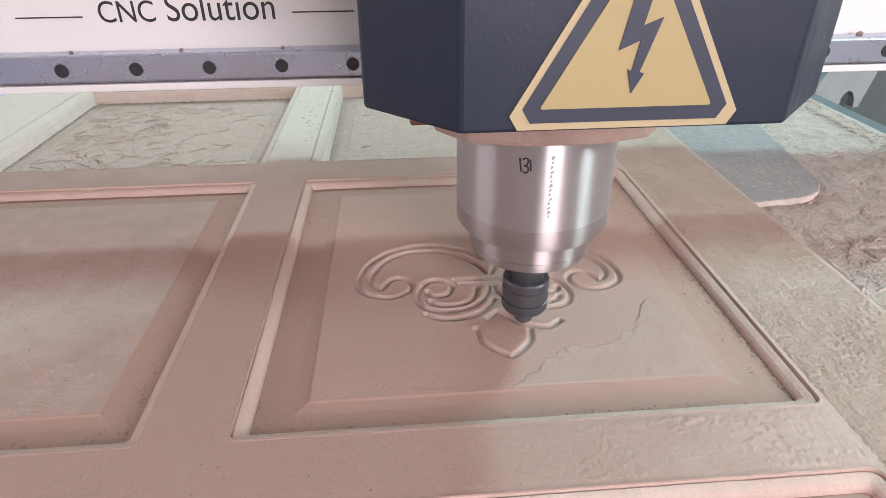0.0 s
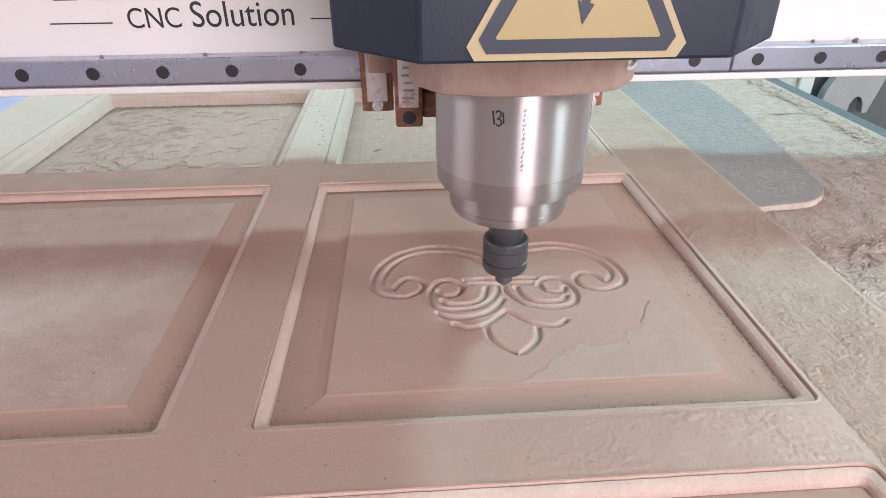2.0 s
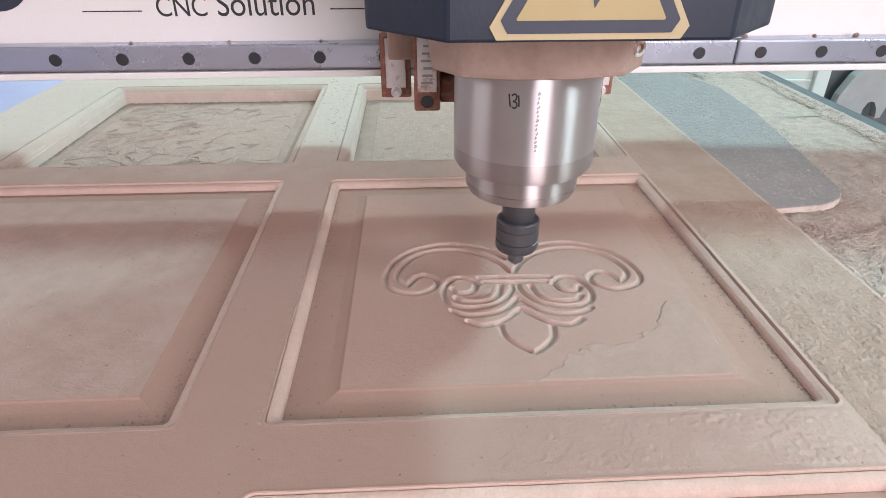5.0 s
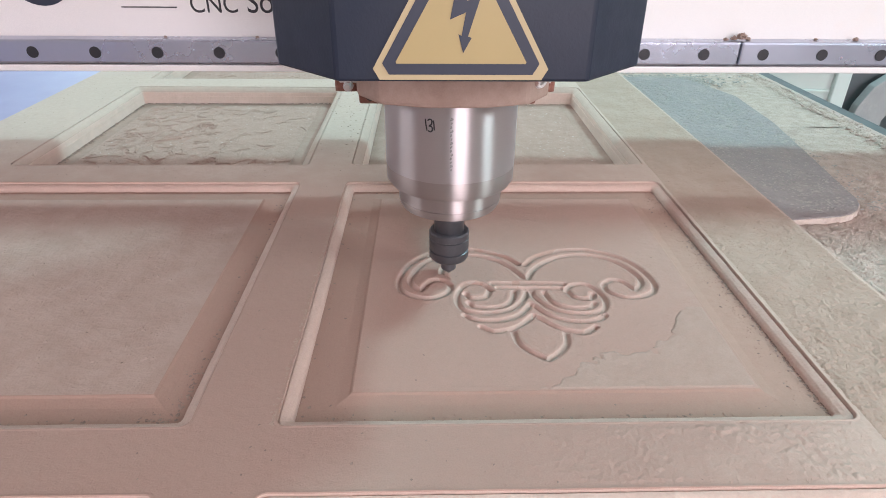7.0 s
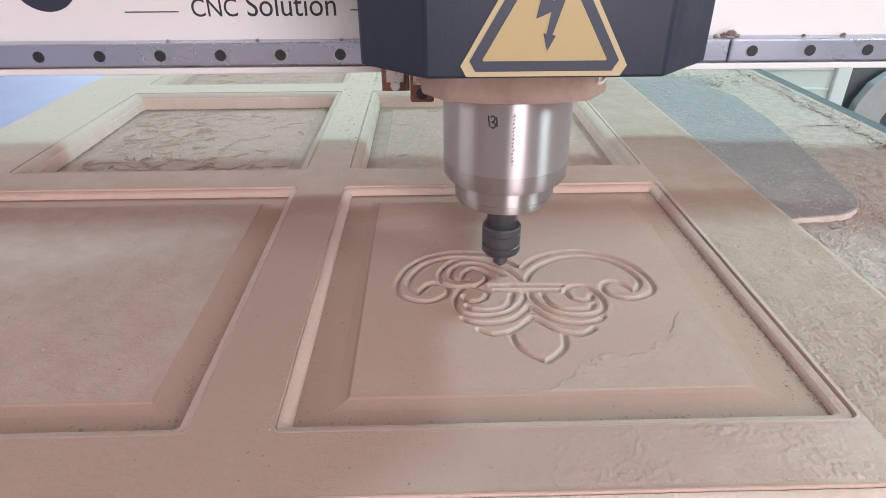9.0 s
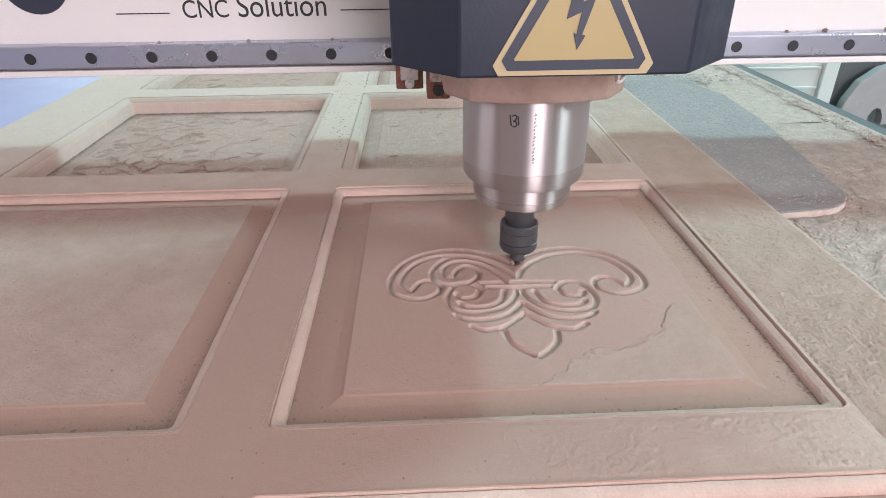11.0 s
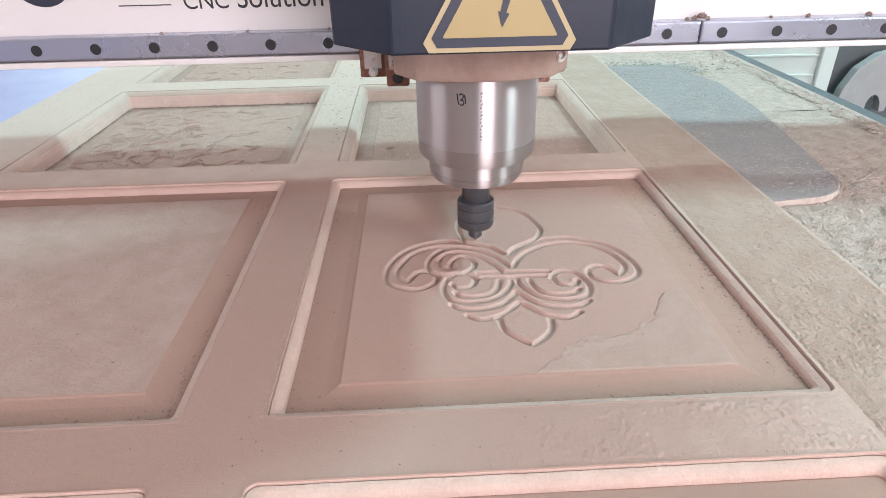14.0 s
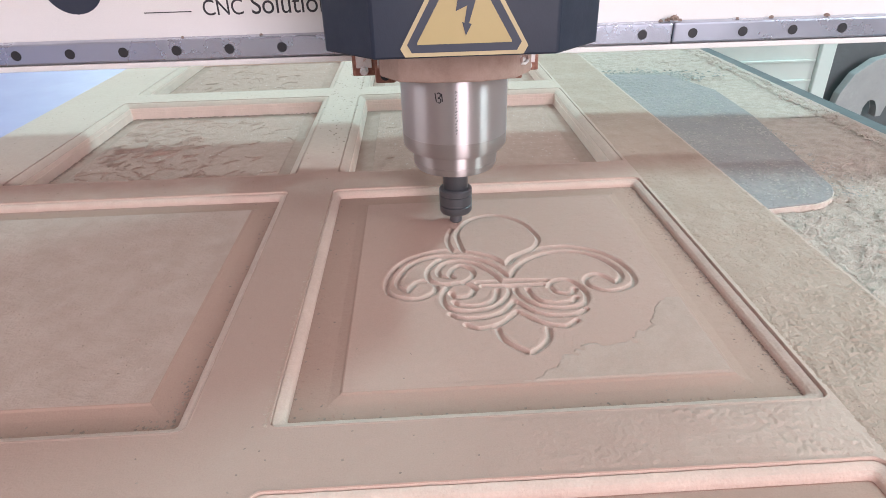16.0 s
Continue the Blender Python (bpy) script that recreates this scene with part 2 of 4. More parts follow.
M_CLAMP = dusty("dusty_casting", (0.33, 0.225, 0.185), (0.27, 0.178, 0.145), (0.40, 0.29, 0.245), (0.35, 0.6), 18, 0.8, grain_h=0.0001, world_space=False)
M_RUST = dusty("red_dust_steel", (0.30, 0.13, 0.10), (0.42, 0.24, 0.19), (0.72, 0.69, 0.67), (0.46, 0.56), 40, 0.6, world_space=False)
M_RED = dusty("red_dust", (0.20, 0.075, 0.055), (0.27, 0.11, 0.08), (0.40, 0.22, 0.17), (0.5, 0.75), 55, 0.75, grain_h=0.0003, world_space=False)
# pinkish so that the unseen walls bounce warm light
M_WALL = plain("wall_paint", (0.60, 0.475, 0.450), 0.8, vary=0.1, scale=2)
M_FLOOR = dusty("concrete", (0.32, 0.31, 0.30), (0.25, 0.24, 0.235), (0.42, 0.37, 0.32), (0.4, 0.7), 2, 0.8)
M_CASTING = plain("grey_machine_paint", (0.36, 0.36, 0.36), 0.6, vary=0.2, scale=10)
M_CLUMP = dusty("dust_clump", (0.33, 0.24, 0.20), (0.26, 0.18, 0.15), (0.40, 0.31, 0.27), (0.4, 0.7), 120, 0.95)
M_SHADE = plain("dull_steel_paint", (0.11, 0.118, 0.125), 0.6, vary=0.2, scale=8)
M_PANEL = plain("pale_green_panel", (0.60, 0.66, 0.63), 0.55, vary=0.06, scale=6)

# ---------------------------------------------------------------- builders


def mesh_of(name, bm, material, smooth=False):
    me = bpy.data.meshes.new(name)
    bmesh.ops.recalc_face_normals(bm, faces=bm.faces)
    bm.to_mesh(me)
    bm.free()
    me.materials.append(material)
    if smooth:
        me.shade_smooth()
        me.set_sharp_from_angle(angle=radians(35))
    return me


def part(name, bm, material, parent, label="", smooth=False, at=None):
    ob = new(name, mesh_of(name, bm, material, smooth))
    ob.parent = parent
    if at is not None:
        ob.matrix_basis = at
    if label:
        tagged(ob, label)
    return ob


def thing(name, label, category, group="", kind="", at=None):
    ob = new(name)
    ob.empty_display_size = 0.05
    if at is not None:
        ob.matrix_basis = at
    return tagged(ob, label, category, group, kind)


def box(x0, x1, y0, y1, z0, z1, bevel=0.0, bm=None):
    bm = bm or bmesh.new()
    r = bmesh.ops.create_cube(bm, size=1, matrix=Matrix.Translation(((x0 + x1) / 2, (y0 + y1) / 2, (z0 + z1) / 2)) @ Matrix.Diagonal((x1 - x0, y1 - y0, z1 - z0, 1)))
    if bevel:
        es = list({e for v in r["verts"] for e in v.link_edges})
        bmesh.ops.bevel(bm, geom=es, offset=bevel, segments=2, profile=0.5, affect="EDGES")
    return bm


def lathe(profile, segs=64, bm=None):
    """Turn (radius, z) pairs round the z axis."""
    bm = bm or bmesh.new()
    rings = []
    for r, z in profile:
        rings.append([bm.verts.new((r * math.cos(a), r * math.sin(a), z)) for a in (2 * math.pi * i / segs for i in range(segs))])
    for a, b in zip(rings, rings[1:]):
        for i in range(segs):
            bm.faces.new((a[i], a[(i + 1) % segs], b[(i + 1) % segs], b[i]))
    bm.faces.new(rings[0])
    bm.faces.new(rings[-1])
    return bm


def prism(pts, y0, y1, bm=None, bevel=0.0):
    """Extrude a polygon of (x, z) along y."""
    bm = bm or bmesh.new()
    a = [bm.verts.new((x, y0, z)) for x, z in pts]
    b = [bm.verts.new((x, y1, z)) for x, z in pts]
    bm.faces.new(a)
    bm.faces.new(b[::-1])
    n = len(pts)
    for i in range(n):
        bm.faces.new((a[i], b[i], b[(i + 1) % n], a[(i + 1) % n]))
    if bevel:
        bmesh.ops.bevel(bm, geom=list(bm.edges), offset=bevel, segments=2, profile=0.5, affect="EDGES")
    return bm


def slab(pts, z0, z1, bevel=0.0):
    """Extrude a plan polygon of (x, y) along z."""
    bm = bmesh.new()
    a = [bm.verts.new((x, y, z0)) for x, y in pts]
    b = [bm.verts.new((x, y, z1)) for x, y in pts]
    bm.faces.new(a)
    bm.faces.new(b[::-1])
    n = len(pts)
    for i in range(n):
        bm.faces.new((a[i], b[i], b[(i + 1) % n], a[(i + 1) % n]))
    if bevel:
        bmesh.ops.bevel(bm, geom=list(bm.edges), offset=bevel, segments=2, profile=0.5, affect="EDGES")
    return bm


def spline(pts, step):
    """Points at even steps along a smooth curve through pts (plan, metres)."""
    p = [np.array(q, float) for q in pts]
    p = [2 * p[0] - p[1], *p, 2 * p[-1] - p[-2]]
    out = []
    for a, b, c, d in zip(p, p[1:], p[2:], p[3:]):
        for u in np.linspace(0, 1, 24, endpoint=False):
            out.append(0.5 * (2 * b + (c - a) * u + (2 * a - 5 * b + 4 * c - d) * u * u + (3 * b - a - 3 * c + d) * u ** 3))
    out.append(p[-2])
    out = np.array(out)
    s = np.concatenate([[0], np.cumsum(np.hypot(*np.diff(out, axis=0).T))])
    t = np.linspace(0, s[-1], max(2, int(round(s[-1] / step)) + 1))
    return np.stack([np.interp(t, s, out[:, 0]), np.interp(t, s, out[:, 1])], 1)


def height_sheet(name, xs, ys, z, material, parent=None, smooth=True):
    """A fine relief over a plan grid; z has a row for every y."""
    nx, ny = len(xs), len(ys)
    gx, gy = np.meshgrid(xs, ys)
    co = np.stack([gx, gy, z], 2).reshape(-1, 3)
    i = np.arange((nx - 1) * (ny - 1))
    q = i // (nx - 1) * nx + i % (nx - 1)
    faces = np.stack([q, q + 1, q + nx + 1, q + nx], 1)
    me = bpy.data.meshes.new(name)
    me.from_pydata(co.tolist(), [], faces.tolist())
    me.materials.append(material)
    if smooth:
        me.shade_smooth()
    ob = new(name, me)
    ob.parent = parent
    return ob


def lattice(nx, ny, cell, seed):
    """Smooth random relief, about 0 to 1, with features of about cell grid steps."""
    r = np.random.RandomState(seed)
    gx, gy = int(nx / cell) + 3, int(ny / cell) + 3
    g = r.rand(gy, gx)
    x, y = np.arange(nx) / cell, np.arange(ny) / cell
    ix, iy = x.astype(int), y.astype(int)
    fx, fy = x - ix, y - iy
    fx, fy = fx * fx * (3 - 2 * fx), fy * fy * (3 - 2 * fy)
    a = g[iy][:, ix] * (1 - fx) + g[iy][:, ix + 1] * fx
    b = g[iy + 1][:, ix] * (1 - fx) + g[iy + 1][:, ix + 1] * fx
    return a * (1 - fy)[:, None] + b * fy[:, None]


def crumbs(name, label, n, spots, size, seed, material, category="sawdust"):
    """Loose lumps of sawdust: small uneven octahedra that sit on what is under them."""
    r = random.Random(seed)
    co, fa = [], []
    tri = ((0, 2, 4), (2, 1, 4), (1, 3, 4), (3, 0, 4), (2, 0, 5), (1, 2, 5), (3, 1, 5), (0, 3, 5))
    for _ in range(n):
        x, y, z = spots(r)
        k, a = len(co), r.uniform(0, 6.283)
        l, w, h = size * r.uniform(0.3, 0.9), size * r.uniform(0.3, 0.7), size * r.uniform(0.12, 0.36)
        c, s = math.cos(a), math.sin(a)
        for u, v, t in ((l, 0, 0.1), (-l, 0, 0.0), (0, w, 0.2), (0, -w, 0.0), (0.2 * l, 0.1 * w, 1.0), (0, 0, -0.6)):
            u, v = u * r.uniform(0.7, 1.2), v * r.uniform(0.7, 1.2)
            co.append((x + c * u - s * v, y + s * u + c * v, z + h * t))
        fa += [tuple(k + i for i in f) for f in tri]
    me = bpy.data.meshes.new(name)
    me.from_pydata(co, [], fa)
    me.materials.append(material)
    return tagged(new(name, me), label, category, kind="stuff")


# ---------------------------------------------------------------- the shed
def structure(name, bm, material, label):
    ob = new(name, mesh_of(name, bm, material))
    return tagged(ob, label, name.split("_")[0], kind="structure")


def pierced(x0, x1, y0, y1, z0, z1, axis, a0, a1, b0, b1):
    """A wall or roof slab with one opening right through it; axis is the slab's thin direction."""
    bm = bmesh.new()
    if axis == "x":
        spans = ((x0, x1, y0, a0, z0, z1), (x0, x1, a1, y1, z0, z1), (x0, x1, a0, a1, z0, b0), (x0, x1, a0, a1, b1, z1))
    elif axis == "y":
        spans = ((x0, a0, y0, y1, z0, z1), (a1, x1, y0, y1, z0, z1), (a0, a1, y0, y1, z0, b0), (a0, a1, y0, y1, b1, z1))
    else:
        spans = ((x0, a0, y0, y1, z0, z1), (a1, x1, y0, y1, z0, z1), (a0, a1, y0, b0, z0, z1), (a0, a1, b1, y1, z0, z1))
    for q in spans:
        if q[1] > q[0] and q[3] > q[2] and q[5] > q[4]:
            box(*q, bm=bm)
    return bm


# unseen shell; its low roof and its openings are placed to suit the lamps
TOP = 2.35
structure("floor", box(-4.5, 3.45, -3.15, 4.15, -0.95, -0.85), M_FLOOR, "dusty grey concrete workshop floor")
roof = pierced(-4.5, 0.6, -3.0, 4.0, TOP, TOP + 0.15, "z", -0.85, -0.35, 0.92, 1.08)
for q in ((0.6, 1.45, -3.0, 4.0), (1.95, 3.3, -3.0, 4.0), (1.45, 1.95, -3.0, 0.92), (1.45, 1.95, 1.08, 4.0)):
    box(*q, TOP, TOP + 0.15, bm=roof)
structure("ceiling", roof, M_WALL, "pale painted workshop ceiling with two narrow roof lights")
structure("wall_north", pierced(-4.5, 3.3, 4.0, 4.15, -0.85, TOP, "y", -2.42, 0.02, 2.05, 2.19), M_WALL, "pale painted wall behind the machine with a narrow clerestory")
structure("wall_west", pierced(-4.65, -4.5, -3.15, 4.15, -0.85, TOP, "x", -1.8, 0.8, 1.00, 2.10), M_WALL, "unseen pale painted side wall with an opening cut for a lamp")
structure("wall_east", pierced(3.3, 3.45, -3.15, 4.15, -0.85, TOP, "x", -2.0, -1.0, 1.30, 2.10), M_WALL, "unseen pale painted side wall with an opening cut for a lamp")
structure("wall_south", pierced(-4.5, 3.3, -3.15, -3.0, -0.85, TOP, "y", 0.14, 1.36, -0.85, 2.12), M_WALL, "pale painted wall behind the operator with an open doorway")

# unseen dark panel, added to mirror a dark stripe in the spindle barrel
structure("door_1", box(-0.95, 0.10, -2.99, -2.95, -0.84, 2.10, 0.004), M_SHADE, "unseen dull grey panel added for the dark stripe it mirrors in the spindle")

# ---------------------------------------------------------------- machine bed
BED_Z = -0.0180
bed = thing("machine_bed", "long machine bed with a dusty wooden spoilboard", "machine bed")
LOW = -0.0340
part("spoilboard", box(-0.675, 0.2742, -0.9, 2.2, LOW - 0.010, LOW, 0.001), M_BED, bed)
part("liner_board", box(0.2745, 0.548, -0.9, 2.2, LOW - 0.010, BED_Z - 0.0070, 0.001), M_BED, bed)
part("bed_sheet", box(-1.30, -0.677, -0.9, 2.2, LOW - 0.010, BED_Z - 0.002, 0.001), M_BLUE, bed, "smooth blue-violet sheet beside the spoilboard")
part("edge_strip", box(0.549, 0.572, -0.9, 2.2, BED_Z - 0.03, BED_Z + 0.004, 0.002), M_BED, bed)
part("side_rail", box(0.575, 0.685, -0.9, 2.2, BED_Z - 0.08, BED_Z - 0.032, 0.006), M_SHADE, bed, "grey-blue painted side rail")
part("bed_frame", box(-1.28, 0.59, -0.88, 2.18, -0.80, LOW - 0.0105, 0.004), M_CASTING, bed)
for fx in (-1.1, 0.45):
    for fy in (-0.7, 2.0):
        part("foot", box(fx - 0.06, fx + 0.06, fy - 0.06, fy + 0.06, -0.85, -0.80, 0.004), M_DARK, bed)

# ---------------------------------------------------------------- door leaf
COLS = ((-0.5655, -0.2210), (-0.1715, 0.1735))
ROWS = ((-0.5605, -0.1995), (-0.1530, 0.2085), (0.2595, 0.6170), (0.6720, 1.0300), (1.0845, 1.4425))
LEFT, RIGHT, NEAR, FAR = -0.675, 0.2735, -0.66, 1.55
door = thing("door_leaf", "large pink-brown fibreboard door leaf with routed panels, dusty", "door")
part("stile", box(LEFT, COLS[0][0], NEAR, FAR, LOW, 0), M_MDF, door)
part("stile", box(COLS[1][1], RIGHT, NEAR, FAR, LOW, 0), M_MDF, door)
part("mullion", box(COLS[0][1], COLS[1][0], NEAR, FAR, LOW, 0), M_MDF, door)
edges_y = [NEAR] + [v for r in ROWS for v in r] + [FAR]
for x0, x1 in COLS:
    for y0, y1 in zip(edges_y[::2], edges_y[1::2]):
        part("rail", box(x0, x1, y0, y1, LOW, 0), M_MDF, door)


# width of the moulding and depth of the recess: shallow panels, deep panels
PROFILE = ((0.0098, 0.0082), (0.0142, 0.0250))
LIP = [(-0.0014, 0.00005), (-0.0008, 0.00035), (-0.0001, 0.0003), (0.0002, -0.0004), (0.0005, -0.0022), (0.0010, -0.0022), (0.0013, -0.0006)]
FOOT = [(-0.0012, 0.0008), (-0.0010, -0.0014), (-0.0003, -0.0014), (0.0, 0.0001)]
BEAD = [(0.0002, -0.0004), (0.0004, -0.0030), (0.0009, -0.0032), (0.0012, -0.0018)] + [(0.0012 + 0.0073 * math.sin(radians(6.2 * i)), -0.0018 - 0.0056 * (1 - math.cos(radians(6.2 * i))) - 0.00025 * (i in (5, 9))) for i in range(1, 15)] + [(0.0098 + o, z - 0.0082) for o, z in FOOT]
SLOPE = LIP[:4] + [(0.0006, -0.0016), (0.0010, -0.0014), (0.0014, -0.0005), (0.0040, -0.0012), (0.0075, -0.0030), (0.0105, -0.0056), (0.0112, -0.0064)]
WALL = [(0.0112, -0.0064), (0.0117, -0.0082), (0.0118, -0.0125), (0.0123, -0.0127), (0.0126, -0.0220)] + [(0.0142 + o, z - 0.0250) for o, z in FOOT]


def moulding(x0, x1, y0, y1, prof, r=0.006):
    """A ring inside an opening, swept from pairs of distance from the lip and height."""
    bm = bmesh.new()
    loops = []
    for o, z in prof:
        loop = []
        for cx, cy, a0 in ((x1, y1, 0), (x0, y1, 90), (x0, y0, 180), (x1, y0, 270)):
            sx, sy = (-1 if cx == x1 else 1), (-1 if cy == y1 else 1)
            for k in range(5):
                a = radians(a0 + 22.5 * k)
                rr = max(r - 0.3 * o, 0.002)
                loop.append(bm.verts.new((cx + sx * (o + rr) + rr * math.cos(a), cy + sy * (o + rr) + rr * math.sin(a), z)))
        loops.append(loop)
    # split the long runs and let the edges waver a little, as a hand-swept dusty edge does
    for a, b in zip(loops, loops[1:]):
        n = len(a)
        for i in range(n):
            bm.faces.new((a[i], a[(i + 1) % n], b[(i + 1) % n], b[i]))
    long = [e for e in bm.edges if e.calc_length() > 0.05]
    bmesh.ops.subdivide_edges(bm, edges=long, cuts=40, use_grid_fill=True)
    for v in bm.verts:
        n = noise.noise_vector(v.co * 160)
        k = 0.00022 + 0.0003 * max(0.0, noise.noise(v.co * 25))
        v.co.z += n.z * k
        v.co.x += n.x * k
        v.co.y += n.y * k
    return bm


def corner_fill(cx, cy, sx, sy, a0, r=0.0065):
    """A small web that rounds an opening's corner on the face."""
    bm = bmesh.new()
    c = bm.verts.new((cx, cy, 0.0001))
    arc = [bm.verts.new((cx + sx * r + r * math.cos(radians(a0 + 18 * k)), cy + sy * r + r * math.sin(radians(a0 + 18 * k)), 0.0001)) for k in range(6)]
    for a, b in zip(arc, arc[1:]):
        bm.faces.new((c, a, b))
    return bm


def panel_recess(x0, x1, y0, y1, deep, border, top):
    """The low border of a recess, with the slope and the small step up to the raised field; border: its width at the left, right, near and far side."""
    bm = bmesh.new()
    width, depth = PROFILE[deep]
    w = width - 0.001
    ax0, ax1, ay0, ay1 = x0 + w, x1 - w, y0 + w, y1 - w
    rise = top + depth
    loops = []
    for u, back, z in ((0, 0, -depth), (1, 0.0095, -depth + rise * 0.22), (1, 0.0022, -depth + rise * 0.70), (1, 0.0008, -depth + rise * 0.96), (1, 0, top)):
        l, r, n, f = [u * v - back for v in border]
        loops.append([bm.verts.new(p) for p in ((ax0 + l, ay0 + n, z), (ax1 - r, ay0 + n, z), (ax1 - r, ay1 - f, z), (ax0 + l, ay1 - f, z))])
    for a, b in zip(loops, loops[1:]):
        for i in range(4):
            bm.faces.new((a[i], a[(i + 1) % 4], b[(i + 1) % 4], b[i]))
    l, r, n, f = border
    return bm, (ax0 + l, ax1 - r, ay0 + n, ay1 - f)


def flat_field(x0, x1, y0, y1, z):
    bm = bmesh.new()
    bm.faces.new([bm.verts.new(p) for p in ((x0, y0, z), (x1, y0, z), (x1, y1, z), (x0, y1, z))])
    return bm


FIELD_Z, DEEP_Z = -0.0045, -0.0225
CRUSTED = ((0, 2), (0, 3), (1, 2))
CRUST_AREA = {}
for c, (x0, x1) in enumerate(COLS):
    for r, (y0, y1) in enumerate(ROWS):
        deep = r >= 2
        if deep:
            part("moulding", moulding(x0, x1, y0, y1, SLOPE), M_MDF, door, "dust-covered slope of a deep panel", smooth=True)
            part("recess_wall", moulding(x0, x1, y0, y1, WALL), M_LIT_CUT, door, "cut wall of a deep panel, paled for light from the front", smooth=True)
        else:
            part("moulding", moulding(x0, x1, y0, y1, BEAD), M_CUT, door, "rounded bead round a panel", smooth=True)
            part("lip", moulding(x0, x1, y0, y1, LIP[:4]), M_MDF, door, smooth=True)
        for cx, cy, sx, sy, a0 in ((x1, y1, -1, -1, 0), (x0, y1, 1, -1, 90), (x0, y0, 1, 1, 180), (x1, y0, -1, 1, 270)):
            part("corner", corner_fill(cx, cy, sx, sy, a0), M_MDF, door)
        top = DEEP_Z if deep else FIELD_Z
        border = (0.024, 0.024, 0.022, 0.022) if deep else (0.0325, 0.0355, 0.0240, 0.0275) if c else (0.0325, 0.0245, 0.0240, 0.0275)
        bm, area = panel_recess(x0, x1, y0, y1, deep, border, top)
        part("panel_border", bm, M_DEEP if deep else M_RECESS, door)
        CRUST_AREA[c, r] = area
        if (c, r) == (1, 1):
            FIELD = area
        else:
            part("panel_field", flat_field(*area, top - (0.006 if (c, r) in CRUSTED else 0)), M_SETTLED, door)

# ---------------------------------------------------------------- carved ornament (millimetres from the panel's middle line)
AXIS = -2.0
EAR_OUT = ((1, 36), (11, 48), (28, 58), (44, 62), (60, 61), (81, 51), (94, 36), (101, 18), (102, 3), (98, -7), (88, -14), (76, -16), (66, -11), (61, -4), (61, 4), (67, 10), (75, 10), (80, 4), (84, -4))
EAR_IN = ((0, 14), (6, 27), (17, 39), (31, 48), (47, 52), (62, 51), (78, 42), (88, 28), (93, 13), (91, 3), (85, -4))
SWIRL = ((28, -5), (33, 2), (40, 5), (48, 3), (54, -7), (56, -18), (54, -28), (49, -34), (39, -37), (26, -36), (14, -31), (6, -22), (1, -12), (0, -5))
CURL = ((29, -4), (32, -13), (39, -17), (46, -16), (49, -10))
SHELL_A = ((10, -7), (13, -19), (20, -27), (32, -30), (43, -28), (47, -23))
SHELL_B = ((-1, -25), (5, -34), (12, -41), (23, -46), (36, -47), (46, -44), (51, -39))
SHELL_C = ((-1, -40), (10, -52), (20, -58), (31, -60), (40, -54))
LEAF = ((0, -90), (8, -83), (15, -73), (17, -60))
BAR_TOP = ((-30, 6), (-3, 7), (28, 5))
BAR_LOW = ((-26, 0), (0, -1), (24, -2))
SCROLL = ((-3, 16), (-13, 33), (-25, 45), (-39, 52), (-55, 50), (-65, 41), (-71, 28), (-70, 15), (-62, 7), (-49, 5), (-41, 8), (-33, 16), (-32, 25), (-37, 33), (-43, 35), (-49, 30), (-52, 22), (-49, 16))
SCROLL_IN = ((-54, 16), (-61, 21), (-61, 32), (-54, 41), (-42, 43), (-29, 37), (-17, 22), (-9, 6))
CIRCLE = ((-1, 36), (5, 46), (16, 54), (29, 64), (35, 79), (33, 93), (26, 113), (14, 127), (-1, 134), (-14, 132), (-27, 124), (-37, 109), (-41, 95), (-40, 78), (-36, 61), (-22, 54), (-10, 46), (-3, 35))
CIRCLE_OUT = ((-46, 60), (-50, 75), (-50, 90), (-46, 105), (-40, 116))


def mirror(pts):
    return [(2 * AXIS - x, y + 1.5) for x, y in pts]


def metres(pts):
    return [(x / 1000, y / 1000) for x, y in pts]


DONE = [EAR_OUT, EAR_IN, SWIRL, CURL, SHELL_A, SHELL_C, LEAF, BAR_TOP, BAR_LOW]
DONE += [mirror(p) for p in (EAR_OUT, EAR_IN, SWIRL, CURL, SHELL_A, SHELL_B, LEAF)]
# stroke, second at which the cutter enters it, second at which it leaves
LATER = [(mirror(SHELL_C), -0.4, 1.15), (SHELL_B[::-1], 2.95, 4.3), (SCROLL, 6.0, 8.0), (SCROLL_IN, 8.05, 9.3), (CIRCLE, 10.85, 14.35), (CIRCLE_OUT, 14.95, 16.1)]


FILM = ((-0.14, -0.03, 0.005, 0.03, 0.06, 0.09, 0.105, 0.14), (-0.140, -0.128, -0.110, -0.096, -0.084, -0.066, -0.045, -0.02))


# the cutter's mark: distance from its line over half the width, and depth
GROOVE = ((0.0, 0.15, 0.35, 0.55, 0.75, 0.92, 1.0), (-0.0032, -0.0030, -0.0025, -0.0018, -0.0010, -0.0003, 0.0))


